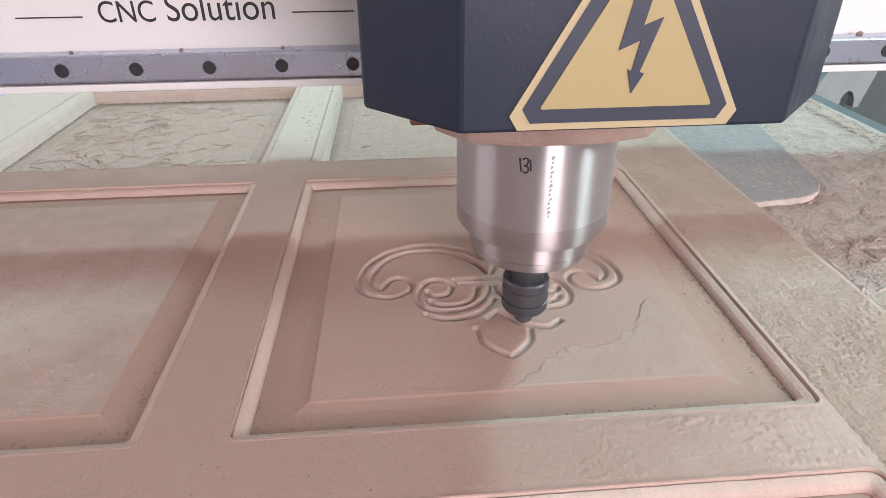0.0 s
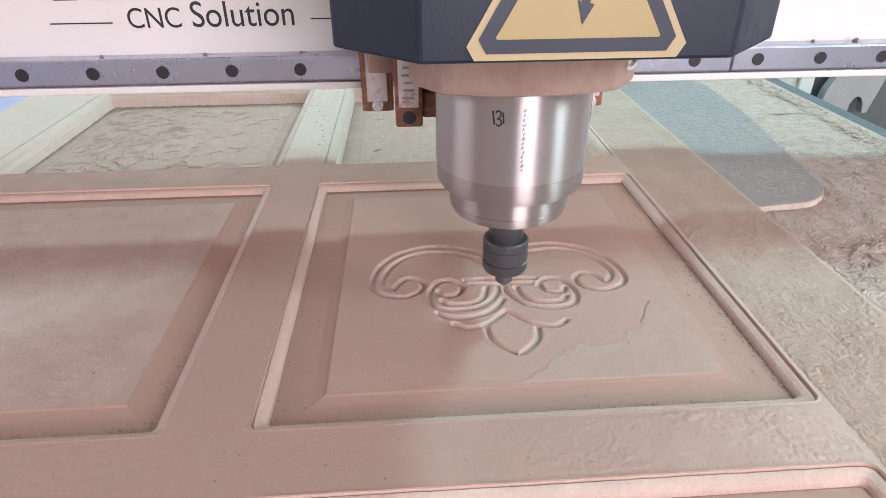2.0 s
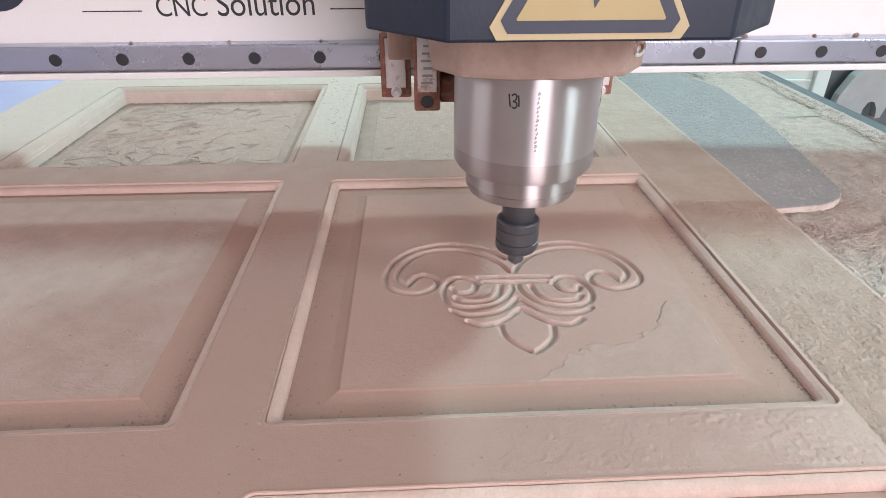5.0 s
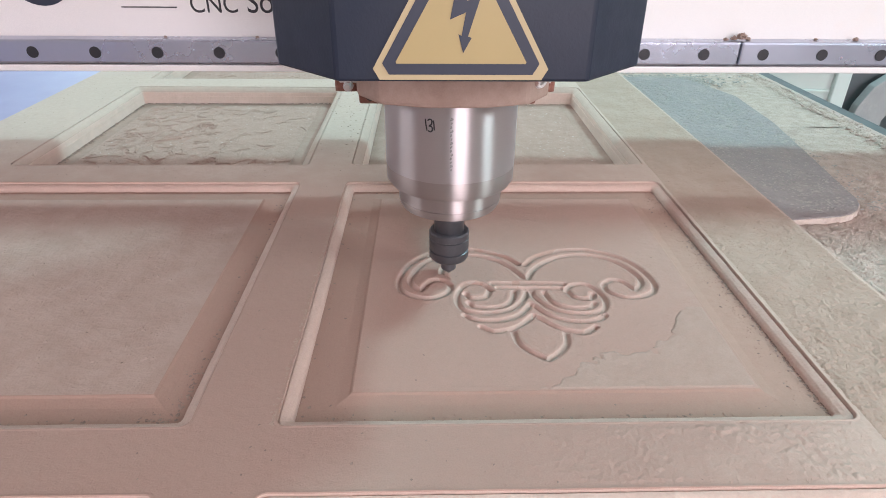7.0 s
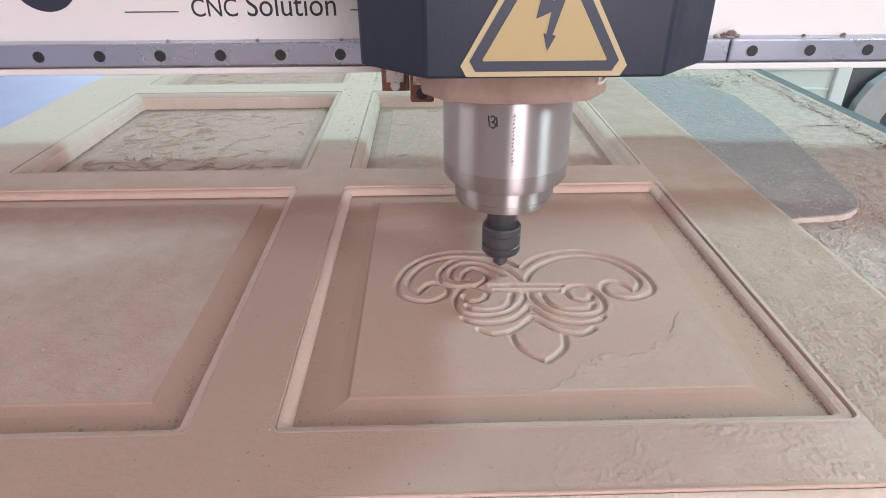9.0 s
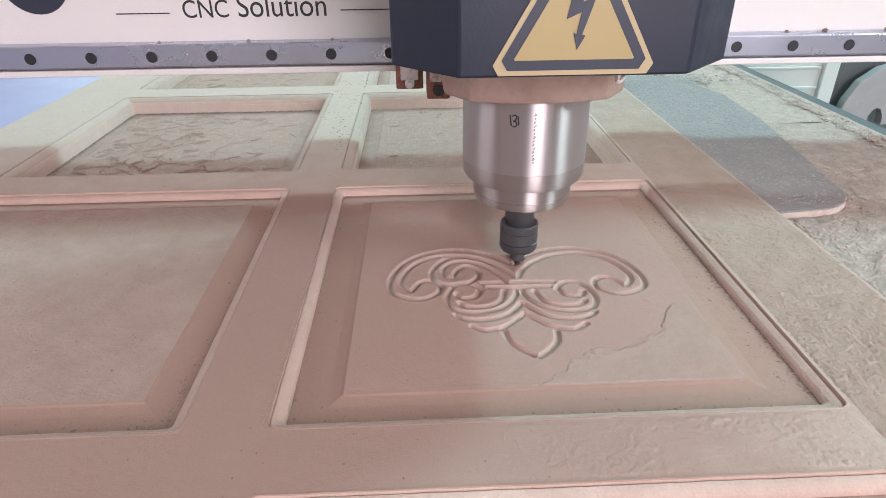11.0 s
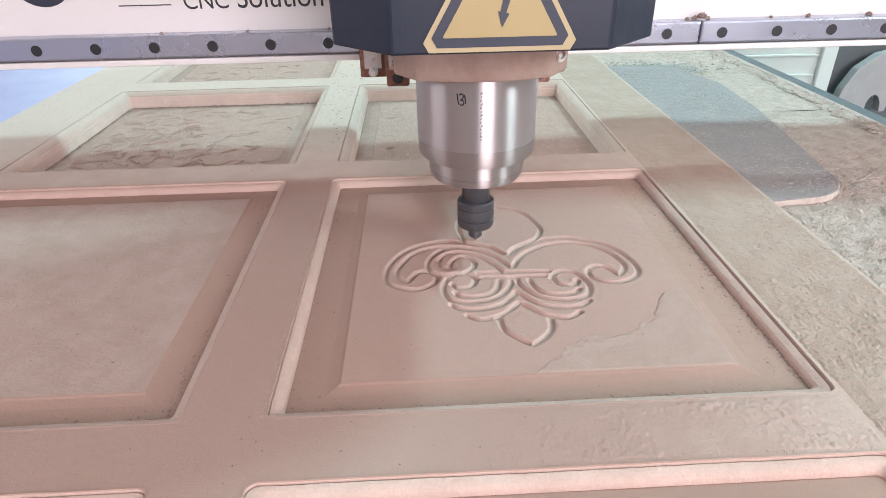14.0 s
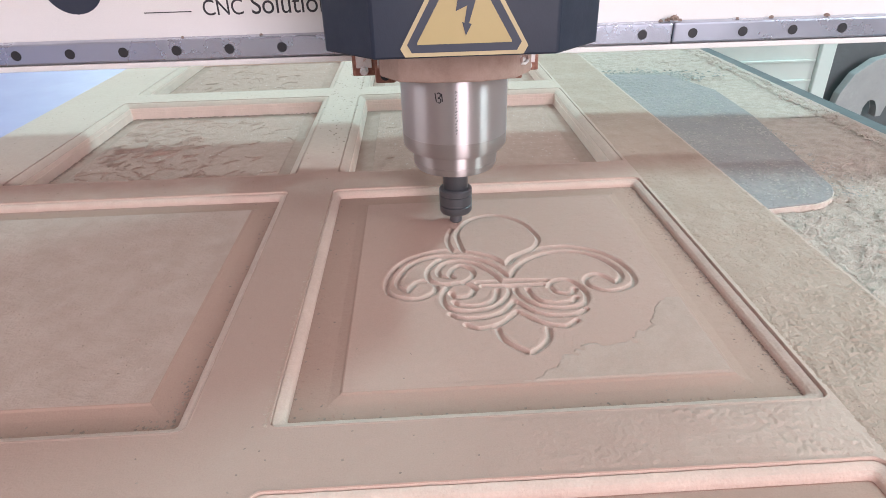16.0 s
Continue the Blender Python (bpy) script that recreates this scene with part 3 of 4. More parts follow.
def carve():
    step = 0.00042
    x0, x1, y0, y1 = FIELD
    nx, ny = int((x1 - x0) / step) + 1, int((y1 - y0) / step) + 1
    xs, ys = np.linspace(x0, x1, nx), np.linspace(y0, y1, ny)
    dist = np.full((ny, nx), 1.0)
    reach = 0.008
    k = int(reach / step) + 1

    def cut_in(pts):
        for px, py in spline(metres(pts), 0.0008):
            i, j = int((px - x0) / step), int((py - y0) / step)
            a, b, c, d = max(0, i - k), min(nx, i + k), max(0, j - k), min(ny, j + k)
            near = np.hypot(xs[None, a:b] - px, ys[c:d, None] - py)
            dist[c:d, a:b] = np.minimum(dist[c:d, a:b], near)

    half = 0.0030
    for pts in DONE:
        cut_in(pts)
    rough = lattice(nx, ny, 6, 3) * 0.5 + lattice(nx, ny, 14, 4) * 0.5
    base = FIELD_Z + np.exp(-((dist - 0.0047) / 0.0012) ** 2) * 0.00045 * rough
    base += (lattice(nx, ny, 3, 5) - 0.5) * 0.00012 + (lattice(nx, ny, 60, 6) - 0.5) * 0.0006
    edge = np.minimum(np.minimum(xs - x0, x1 - xs)[None, :], np.minimum(ys - y0, y1 - ys)[:, None])
    base = np.where(edge < 0.004, FIELD_Z, base)
    fields = []
    for pts, *_ in LATER:
        fields.append(base + np.interp(dist / half, *GROOVE))
        cut_in(pts)
    z = base + np.interp(dist / half, *GROOVE)
    sheet = height_sheet("carved_field", xs, ys, z, M_CLEAN, door)
    sheet.data.materials.append(M_LIT_GROOVE)
    sheet.data.polygons.foreach_set("material_index", (dist[:-1, :-1] < half * 0.95).astype(np.int32).ravel())
    tagged(sheet, "smooth field carved with a scrolling lily ornament")

    def height(n, p):
        """Height of the field at p before the n-th later stroke."""
        u, v = (p[0] - x0) / (x1 - x0) * (nx - 1), (p[1] - y0) / (y1 - y0) * (ny - 1)
        i, j = min(nx - 2, max(0, int(u))), min(ny - 2, max(0, int(v)))
        u, v, f = u - i, v - j, fields[n]
        return (f[j, i] * (1 - u) + f[j, i + 1] * u) * (1 - v) + (f[j + 1, i] * (1 - u) + f[j + 1, i + 1] * u) * v

    return half, height


HALF, height_before = carve()


def field_film():
    """Pale dust that the air jet has driven out to the near edge of the carved field; its ragged rim stands clear of the ornament."""
    step = 0.0010
    x0, x1, y0, y1 = FIELD[0] + 0.0006, FIELD[1] - 0.0006, FIELD[2] + 0.0006, 0.02
    nx, ny = int((x1 - x0) / step) + 1, int((y1 - y0) / step) + 1
    xs, ys = np.linspace(x0, x1, nx), np.linspace(y0, y1, ny)
    rim = np.interp(xs, *FILM)[None, :] + (lattice(nx, ny, 5, 7) - 0.5) * 0.008 + (lattice(nx, ny, 17, 8) - 0.5) * 0.016
    inside = rim - ys[:, None]
    z = FIELD_Z + np.clip(inside / 0.0012, -1.0, 1) * 0.0005 + (lattice(nx, ny, 4, 9) - 0.5) * 0.0002
    edge = np.minimum(np.minimum(xs - x0, x1 - xs)[None, :], np.minimum(ys - y0, y1 - ys)[:, None])
    z = np.where(edge < 0.001, FIELD_Z - 0.0005, z)
    z = np.where(inside < -0.0012, FIELD_Z - 0.0080, z)
    tagged(height_sheet("dust_film", xs, ys, z, M_FILM), "thin film of pale dust with a ragged rim on the carved field", "sawdust", kind="stuff")


field_film()


def waste_pieces():
    """What the cutter has still to take out: short wedges that fill the grooves and give way as it passes."""
    out, m = [], 14
    for k, (pts, t0, t1) in enumerate(LATER):
        line = spline(metres(pts), 0.0010)
        first, last = line[0] - line[1], line[-1] - line[-2]
        line = np.concatenate([[line[0] + first * k for k in (4, 3, 2, 1)], line, [line[-1] + last * k for k in (1, 2, 3, 4)]])
        n = len(line)
        every = 6
        for a in range(0, n - 1, every):
            b = min(n - 1, a + every)
            mid = line[a:b + 1].mean(0)
            bm = bmesh.new()
            rows, under = [], []
            for i in range(a, b + 1):
                d = line[min(n - 1, i + 1)] - line[max(0, i - 1)]
                d = d / (np.hypot(*d) + 1e-9)
                s = np.array((-d[1], d[0])) * (HALF + 0.0003)
                row = []
                for j in range(m):
                    p = line[i] + s * (2 * j / (m - 1) - 1)
                    lift = 0.00004 if 0 < j < m - 1 else -0.00015
                    row.append(bm.verts.new((*(p - mid), height_before(k, p) - FIELD_Z + lift)))
                rows.append(row)
                under.append([bm.verts.new((*(line[i] - mid - s * 0.3), -0.0050)), bm.verts.new((*(line[i] - mid + s * 0.3), -0.0050))])
            for r, q, e, f in zip(rows, rows[1:], under, under[1:]):
                for j in range(m - 1):
                    bm.faces.new((r[j], r[j + 1], q[j + 1], q[j]))
                bm.faces.new((r[0], q[0], f[0], e[0]))
                bm.faces.new((r[-1], e[1], f[1], q[-1]))
                bm.faces.new((e[0], f[0], f[1], e[1]))
            ob = part("waste_piece", bm, M_CLEAN, door, smooth=True)
            out.append((ob, mid, t0 + (t1 - t0) * (a + b) / 2 / n))
    return out


WASTE = waste_pieces()

# ---------------------------------------------------------------- grey board lying beside the door leaf
plate = [(0.2755, 0.128), (0.325, 0.135)] + [(0.325 + 0.062 * math.sin(radians(a)), 0.197 - 0.062 * math.cos(radians(a))) for a in range(15, 91, 15)] + [(0.430, 0.45), (0.440, 0.60), (0.400, 0.72), (0.2755, 0.74)]
board = thing("grey_board", "flat grey board with a rounded end, strewn with sawdust", "board")
part("board_body", slab(plate, BED_Z, BED_Z + 0.008, 0.0008), M_CHIP, board)
part("board_face", slab([(0.2755 + (x - 0.2755) * 0.992, 0.43 + (y - 0.43) * 0.996) for x, y in plate], BED_Z + 0.0081, BED_Z + 0.0092, 0.0003), M_GREY, board, "grey dusty face of the board")

# ---------------------------------------------------------------- gantry, moving along y; its origin is the rail's front face
gantry = thing("gantry", "white machine gantry beam with a bright steel linear rail", "gantry")
part("beam", box(-1.36, 1.00, 0.022, 0.178, 0.1195, 0.335, 0.003), M_WHITE, gantry)
part("side_plate", box(0.715, 0.755, 0.03, 0.17, -0.42, 0.1192, 0.003), M_WHITE, gantry)
part("side_plate", box(-1.36, -1.32, 0.03, 0.17, -0.42, 0.1192, 0.003), M_WHITE, gantry)
part("lower_flange", box(-1.15, 1.00, 0.0005, 0.0218, 0.1188, 0.1250, 0.001), M_WHITE, gantry)
JOINT = 0.2306
part("linear_rail", box(-1.10, JOINT - 0.0006, 0.0, 0.0215, 0.1262, 0.1490, 0.0022), M_RAIL, gantry)
part("linear_rail", box(JOINT + 0.0006, 0.95, 0.0, 0.0215, 0.1262, 0.1490, 0.0022), M_RAIL, gantry)
# dark discs on the rail face stand in for the shaded bolt holes
hole = None
for k in range(-13, 21):
    x = -0.2858 + 0.06 * k
    if hole is None:
        hole = part("rail_hole_disc", lathe(((0.0055, 0.0008), (0.0055, 0.0002), (0.0048, 0.0001), (0.0046, -0.0020)), 20), M_DARK, gantry, "dark disc standing in for a shaded bolt hole", at=pose(x, 0, 0.1372, 90, 0, 0))
    else:
        ob = new("rail_hole_disc", hole.data)
        ob.parent, ob.matrix_basis = gantry, pose(x, 0, 0.1372, 90, 0, 0)


def lettering(text, x0, x1, z, parent):
    cu = bpy.data.curves.new("lettering", "FONT")
    cu.body, cu.size, cu.extrude = text, 0.018, 0.0002
    ob = bpy.data.objects.new("lettering", cu)
    scene.collection.objects.link(ob)
    bpy.context.view_layer.update()
    me = bpy.data.meshes.new_from_object(ob.evaluated_get(bpy.context.evaluated_depsgraph_get()))
    bpy.data.objects.remove(ob)
    xs = [v.co.x for v in me.vertices]
    k = (x1 - x0) / (max(xs) - min(xs))
    me.transform(Matrix.Translation((x0 - min(xs) * k, 0.0216, z)) @ Matrix.Rotation(radians(90), 4, "X") @ Matrix.Diagonal((k, k * 1.12, 1, 1)))
    me.materials.clear()
    me.materials.append(M_BLACK)
    out = new("lettering", me)
    out.parent = parent
    return tagged(out, "black printed lettering")


lettering("CNC", -0.3135, -0.2680, 0.1712, gantry)
lettering("Solution", -0.2585, -0.1695, 0.1712, gantry)
part("printed_line", box(-0.3805, -0.3270, 0.0212, 0.0219, 0.1754, 0.1764), M_BLACK, gantry, "thin black printed line")
part("printed_line", box(-0.1550, -0.1030, 0.0212, 0.0219, 0.1760, 0.1770), M_BLACK, gantry, "thin black printed line")
for bx, bw in ((-0.372, 0.020), (-0.337, 0.016), (-0.312, 0.022), (-0.280, 0.018), (-0.250, 0.022), (-0.215, 0.018), (-0.185, 0.024), (-0.150, 0.02)):
    part("printed_bar", box(bx, bx + bw, 0.0212, 0.0219, 0.1948, 0.232), M_BLACK, gantry, "black bar of large print")
disc = [(-0.4536 + 0.034 * math.cos(radians(a)), 0.2105 + 0.034 * math.sin(radians(a))) for a in range(0, 360, 10)]
part("printed_disc", prism(disc, 0.0212, 0.0219), M_NAVY, gantry, "dark round printed mark")

# ---------------------------------------------------------------- carriage on the rail, moving along x; origin: spindle axis, rail face
carriage = thing("spindle_carriage", "dusty steel carriage with bearing blocks on the gantry rail", "carriage")
part("back_plate", box(-0.095, 0.095, -0.075, -0.052, 0.150, 0.48, 0.002), M_CLAMP, carriage)
for sx in (-1, 1):
    a, b = sorted((sx * 0.102, sx * 0.078))
    block = part("bearing_block", box(a, b, -0.050, -0.0015, 0.112, 0.165, 0.002), M_RED, carriage, "steel bearing block caked with red dust")
    part("end_plate", box(a + 0.0035, b - 0.0035, -0.0520, -0.0497, 0.121, 0.163, 0.0008), M_LUG, block, "scraped bright steel end plate")
    part("seal_strip", box(a - 0.0012, b + 0.0012, -0.0460, -0.0380, 0.1115, 0.1655, 0.001), M_RED, block)
    a, b = sorted((sx * 0.0745, sx * 0.054))
    lug = part("guide_lug", box(a, b, -0.112, -0.076, 0.118, 0.19, 0.002), M_RED, carriage, "guide lug caked with red-brown dust, with a hole")
    part("name_plate", box(a + 0.0028, b - 0.0028, -0.1132, -0.1118, 0.1335, 0.1885, 0.0005), M_LUG, lug, "scraped pale steel plate")
    for k in range(6):
        z = 0.1400 + 0.0055 * k
        part("print_bar", box(a + 0.0055 + 0.001 * (k % 3), b - 0.0060, -0.1135, -0.1131, z, z + 0.0018), M_PRINT, lug, "grey bar of tiny print")
    # dark disc in place of the shaded hole
    part("lug_hole", lathe(((0.0050, 0.0010), (0.0044, 0.0012), (0.0040, 0.0002), (0.0040, -0.003)), 20), M_DARK, lug, at=pose((a + b) / 2, -0.112, 0.126, 90, 0, 0))
    a, b = sorted((sx * 0.0538, sx * 0.028))
    part("cross_bar", box(a, b, -0.104, -0.078, 0.1225, 0.142, 0.002), M_RED, carriage, "dark bar caked with red dust")
    part("hose_nipple", lathe(((0.0030, -0.012), (0.0030, -0.003), (0.0046, -0.003), (0.0046, 0.002), (0.0034, 0.003), (0.0030, 0.008)), 16), M_LUG, carriage, "small steel grease nipple", smooth=True, at=pose(sx * 0.090, -0.054, 0.1185, 90, 0, 0))

# ---------------------------------------------------------------- spindle head, moving in x, y and z; origin: cutter tip, y of the axis
head = thing("router_spindle", "steel router spindle under a black cover with a yellow warning sign", "spindle")
FRONT = -0.1373
outline = [(-0.061, FRONT), (0.061, FRONT), (0.0965, FRONT + 0.036), (0.0965, 0.10), (-0.0965, 0.10), (-0.0965, FRONT + 0.036)]
cover = part("cover", slab(outline, 0.1912, 0.46, 0.0016), M_COVER, head, "black powder-coated sheet metal cover")


def triangle(out, cut=0.0):
    """The sign's triangle, grown by out, with its corners cut."""
    zb, hw = 0.2003 - out, 0.0315 + out * math.sqrt(3)
    zt = zb + hw * math.sqrt(3)
    c = cut
    corners = [(-hw + c, zb), (hw - c, zb), (hw - c / 2, zb + c * 0.866), (c / 2, zt - c * 0.866), (-c / 2, zt - c * 0.866), (-hw + c / 2, zb + c * 0.866)]
    return [(x - 0.0011, z) for x, z in corners]


part("sign_plate", prism(triangle(0.0078, 0.006), FRONT - 0.0010, FRONT - 0.0001), M_PALE, cover, "pale yellow edge of the triangular sign")
part("sign_border", prism(triangle(0.0052, 0.006), FRONT - 0.0014, FRONT - 0.0009), M_NAVY, cover, "dark border of the triangular sign")
part("sign_face", prism(triangle(0.0, 0.0008), FRONT - 0.0018, FRONT - 0.0013), M_YELLOW, cover, "yellow face of the triangular sign")
BOLT = ((0, 0), (3.8, 7.0), (2.1, 7.6), (7.7, 25.6), (1.2, 23.0), (4.6, 40), (-1.6, 40), (-6.4, 15.0), (0.9, 18.2), (-0.9, 7.8), (-2.4, 8.6))
part("bolt_symbol", prism([(-0.0003 + x / 1000, 0.2052 + z / 1000) for x, z in BOLT], FRONT - 0.0022, FRONT - 0.0017), M_NAVY, cover, "dark lightning arrow")
clamp_pts = [(-0.064, 0.06), (-0.064, -0.030), (-0.048, -0.052), (-0.02, -0.060), (0.02, -0.060), (0.048, -0.052), (0.064, -0.030), (0.064, 0.06)]
part("clamp", slab(clamp_pts, 0.1555, 0.1905, 0.003), M_CLAMP, head, "spindle clamp caked with brown dust")
part("clamp_bolt", lathe(((0.0055, -0.004), (0.0055, 0.0), (0.0048, 0.0012), (0.0028, 0.0013), (0.0028, -0.001)), 20), M_RUST, head, "dusty clamp bolt", at=pose(0.055, -0.0445, 0.170, 90, 0, 30))
part("spindle_body", lathe(((0.040, 0.165), (0.048, 0.165), (0.048, 0.1000), (0.0478, 0.0995)), 96), M_SPINDLE, head, "brushed steel spindle barrel", smooth=True)
part("spindle_nose", lathe(((0.0478, 0.0994), (0.0478, 0.0890), (0.0455, 0.0855), (0.0395, 0.0845), (0.0392, 0.0730), (0.0386, 0.0726), (0.0392, 0.0722), (0.0388, 0.0690), (0.0372, 0.0658), (0.0330, 0.0640), (0.0110, 0.0636)), 96), M_NOSE, head, "stepped steel spindle nose", smooth=True)
part("nose_neck", lathe(((0.0120, 0.065), (0.0120, 0.0400), (0.0110, 0.0385)), 48), M_NUT, head, smooth=True)
part("collet_nut", lathe(((0.0112, 0.0410), (0.0150, 0.0407), (0.0160, 0.0396), (0.0160, 0.0352), (0.0154, 0.0348), (0.0154, 0.0342), (0.0160, 0.0338), (0.0160, 0.0256), (0.0149, 0.0250), (0.0149, 0.0236), (0.0160, 0.0231), (0.0160, 0.0178), (0.0148, 0.0156), (0.0120, 0.0142), (0.0085, 0.0132)), 64), M_NUT, head, "black collet nut", smooth=True)
part("cutter", lathe(((0.0062, 0.0140), (0.0062, 0.0052), (0.0045, 0.0035), (0.0006, 0.0)), 32), M_CUTTER, head, "pointed router cutter", smooth=True)


def scribble(pts):
    """A felt-pen stroke laid on the barrel; pts are millimetres round the barrel and up."""
    bm = bmesh.new()
    rows = []
    line = spline([(x / 1000, z / 1000) for x, z in pts], 0.0006)
    for i, (u, z) in enumerate(line):
        d = line[min(len(line) - 1, i + 1)] - line[max(0, i - 1)]
        d = d / (np.hypot(*d) + 1e-9) * 0.0005
        row = []
        for sx, rad in ((-1, 0.04815), (1, 0.04815)):
            a = (u - sx * d[1]) / 0.048
            row.append(bm.verts.new((rad * math.sin(a), -rad * math.cos(a), z + sx * d[0])))
        rows.append(row)
    for a, b in zip(rows, rows[1:]):
        bm.faces.new((a[0], a[1], b[1], b[0]))
    return bm


for pts in (((-20.2, 145.5), (-19.6, 141.0), (-18.6, 135.6)), ((-18.0, 144.2), (-15.6, 145.6), (-13.8, 144.2), (-14.6, 141.0), (-16.8, 140.0), (-14.0, 139.4), (-13.4, 136.6), (-15.2, 135.0), (-17.4, 135.8)), ((-12.4, 144.8), (-11.8, 140.2), (-11.6, 136.4))):
    part("pen_mark", scribble([(-16 + 0.72 * (u + 16), 141 + 0.8 * (v - 141)) for u, v in pts]), M_BLACK, head, "black felt-pen mark")
for k in range(14):
    z = 146.0 - 2.7 * k
    part("print_bar", scribble(((-1.9 + 0.9 * (k % 2), z), (-1.2 + 0.9 * (k % 3 == 0), z - 0.7), (-2.2 + 0.6 * (k % 4 == 1), z - 1.5))), M_PRINT, head, "grey bar of tiny print")


def clump(size, seed):
    bm = bmesh.new()
    bmesh.ops.create_icosphere(bm, subdivisions=3, radius=size)
    for v in bm.verts:
        n = v.co.normalized()
        v.co = v.co + n * size * 0.55 * noise.noise(n * 2.6 + Vector((seed, 0, 0))) + n * size * 0.25 * noise.noise(n * 9 + Vector((seed, 0, 0)))
        v.co.z = max(-size * 0.35, v.co.z * 0.75)
    return bm


for x, y, z, k, seed in ((0.2335, 0.009, 0.1525, 0.0048, 1), (0.2260, 0.010, 0.1508, 0.0030, 2), (0.2180, 0.010, 0.1500, 0.0022, 3), (0.2415, 0.012, 0.1500, 0.0024, 4), (0.352, 0.012, 0.1500, 0.0026, 5), (0.418, 0.010, 0.1505, 0.0030, 6), (0.312, 0.014, 0.1497, 0.0018, 7), (-0.25, 0.012, 0.1497, 0.0016, 8), (-0.165, 0.012, 0.1497, 0.0015, 9), (-0.34, 0.012, 0.1497, 0.0015, 10)):
    part("dust_clump", clump(k, seed), M_CLUMP, gantry, "crumb of brown sawdust", at=pose(x, y, z))

# ---------------------------------------------------------------- beyond the bed
def ribbed_cabinet():
    ob = thing("ribbed_cabinet", "pale green sheet-metal cabinet with horizontal ribs", "cabinet")
    part("cabinet_body", box(0.70, 1.115, 1.305, 1.60, -0.85, 0.10, 0.004), M_PANEL, ob)
    for k in range(12):
        z = -0.1235 - 0.0565 * (k - 2)
        part("rib", prism([(0.705, z + 0.003), (1.066, z + 0.003), (1.066, z - 0.003), (0.705, z - 0.003)], 1.296, 1.3045, bevel=0.0015), M_PANEL, ob)
    part("corner_post", box(1.070, 1.112, 1.288, 1.3045, -0.85, 0.10, 0.003), M_PANEL, ob)
    return ob


ribbed_cabinet()


def arch_casting():
    ob = thing("machine_casting", "grey arched machine casting beside a dark cabinet", "machine part")
    arch = [(1.140, -0.85), (1.140, -0.300), (1.156, -0.220), (1.185, -0.165), (1.236, -0.126), (1.280, -0.116), (1.318, -0.130), (1.325, -0.19), (1.300, -0.29), (1.283, -0.292), (1.281, -0.262), (1.270, -0.243), (1.258, -0.238), (1.246, -0.243), (1.236, -0.262), (1.232, -0.85)]
    part("arch_plate", prism(arch, 1.285, 1.315, bevel=0.002), M_CASTING, ob)
    return ob


arch_casting()
dark = thing("dark_cabinet", "dull grey steel cabinet in the shade", "cabinet")
part("cabinet_body", box(1.118, 2.0, 1.36, 1.90, -0.85, 0.05, 0.004), M_SHADE, dark)
part("cabinet_door", box(1.125, 1.99, 1.350, 1.3595, -0.80, 0.03, 0.003), M_SHADE, dark)

# ---------------------------------------------------------------- sawdust and chips
def curls(xs, ys, z, n, spots, length, high, seed, narrow=0.0009, lean=0.35):
    """Bent, curled-up flakes in a relief: along each line a thin crest stands up on one side of a crack."""
    r = random.Random(seed)
    sx, sy = xs[1] - xs[0], ys[1] - ys[0]
    k = int(3 * narrow / sx) + 2
    for _ in range(n):
        x, y = spots(r)
        l, a, bend, side = length * r.uniform(0.4, 1.4), r.gauss(lean, 0.8), r.uniform(-2.4, 2.4), r.choice((-1, 1, 1))
        m = max(4, int(l / (0.7 * narrow)))
        h = high * r.uniform(0.5, 1.25)
        for i in range(m):
            b = a + bend * (i / (m - 1) - 0.5)
            x, y = x + math.cos(b) * l / m, y + math.sin(b) * l / m
            fade = h * (1 - (2 * i / (m - 1) - 1) ** 6)
            i0, j0 = int((x - xs[0]) / sx), int((y - ys[0]) / sy)
            if i0 < k or j0 < k or i0 >= len(xs) - k or j0 >= len(ys) - k:
                continue
            win = (slice(j0 - k, j0 + k), slice(i0 - k, i0 + k))
            dx, dy = xs[None, win[1]] - x, ys[win[0], None] - y
            off = side * (dy * math.cos(b) - dx * math.sin(b))
            round_it = np.exp(-((dx ** 2 + dy ** 2) / (1.6 * narrow) ** 2))
            low = z[j0, i0] if i == 0 else low
            crest = low + fade * np.clip(1 - np.abs(off - 0.7 * narrow) / (1.1 * narrow), 0, 1) * round_it
            crack = low - 1.1 * fade * np.clip(1 - np.abs(off + 0.6 * narrow) / (0.9 * narrow), 0, 1)
            z[win] = np.where((off < 0) & (crack < low) & (round_it > 0.4), np.minimum(z[win], crack), np.maximum(z[win], crest))
    return z


CRACKS = (((0.445, 0.215), (0.436, 0.180), (0.441, 0.150), (0.420, 0.115), (0.395, 0.085), (0.404, 0.055), (0.43, 0.045)), ((0.36, 0.03), (0.385, 0.012), (0.41, 0.02), (0.40, 0.045), (0.378, 0.04)))


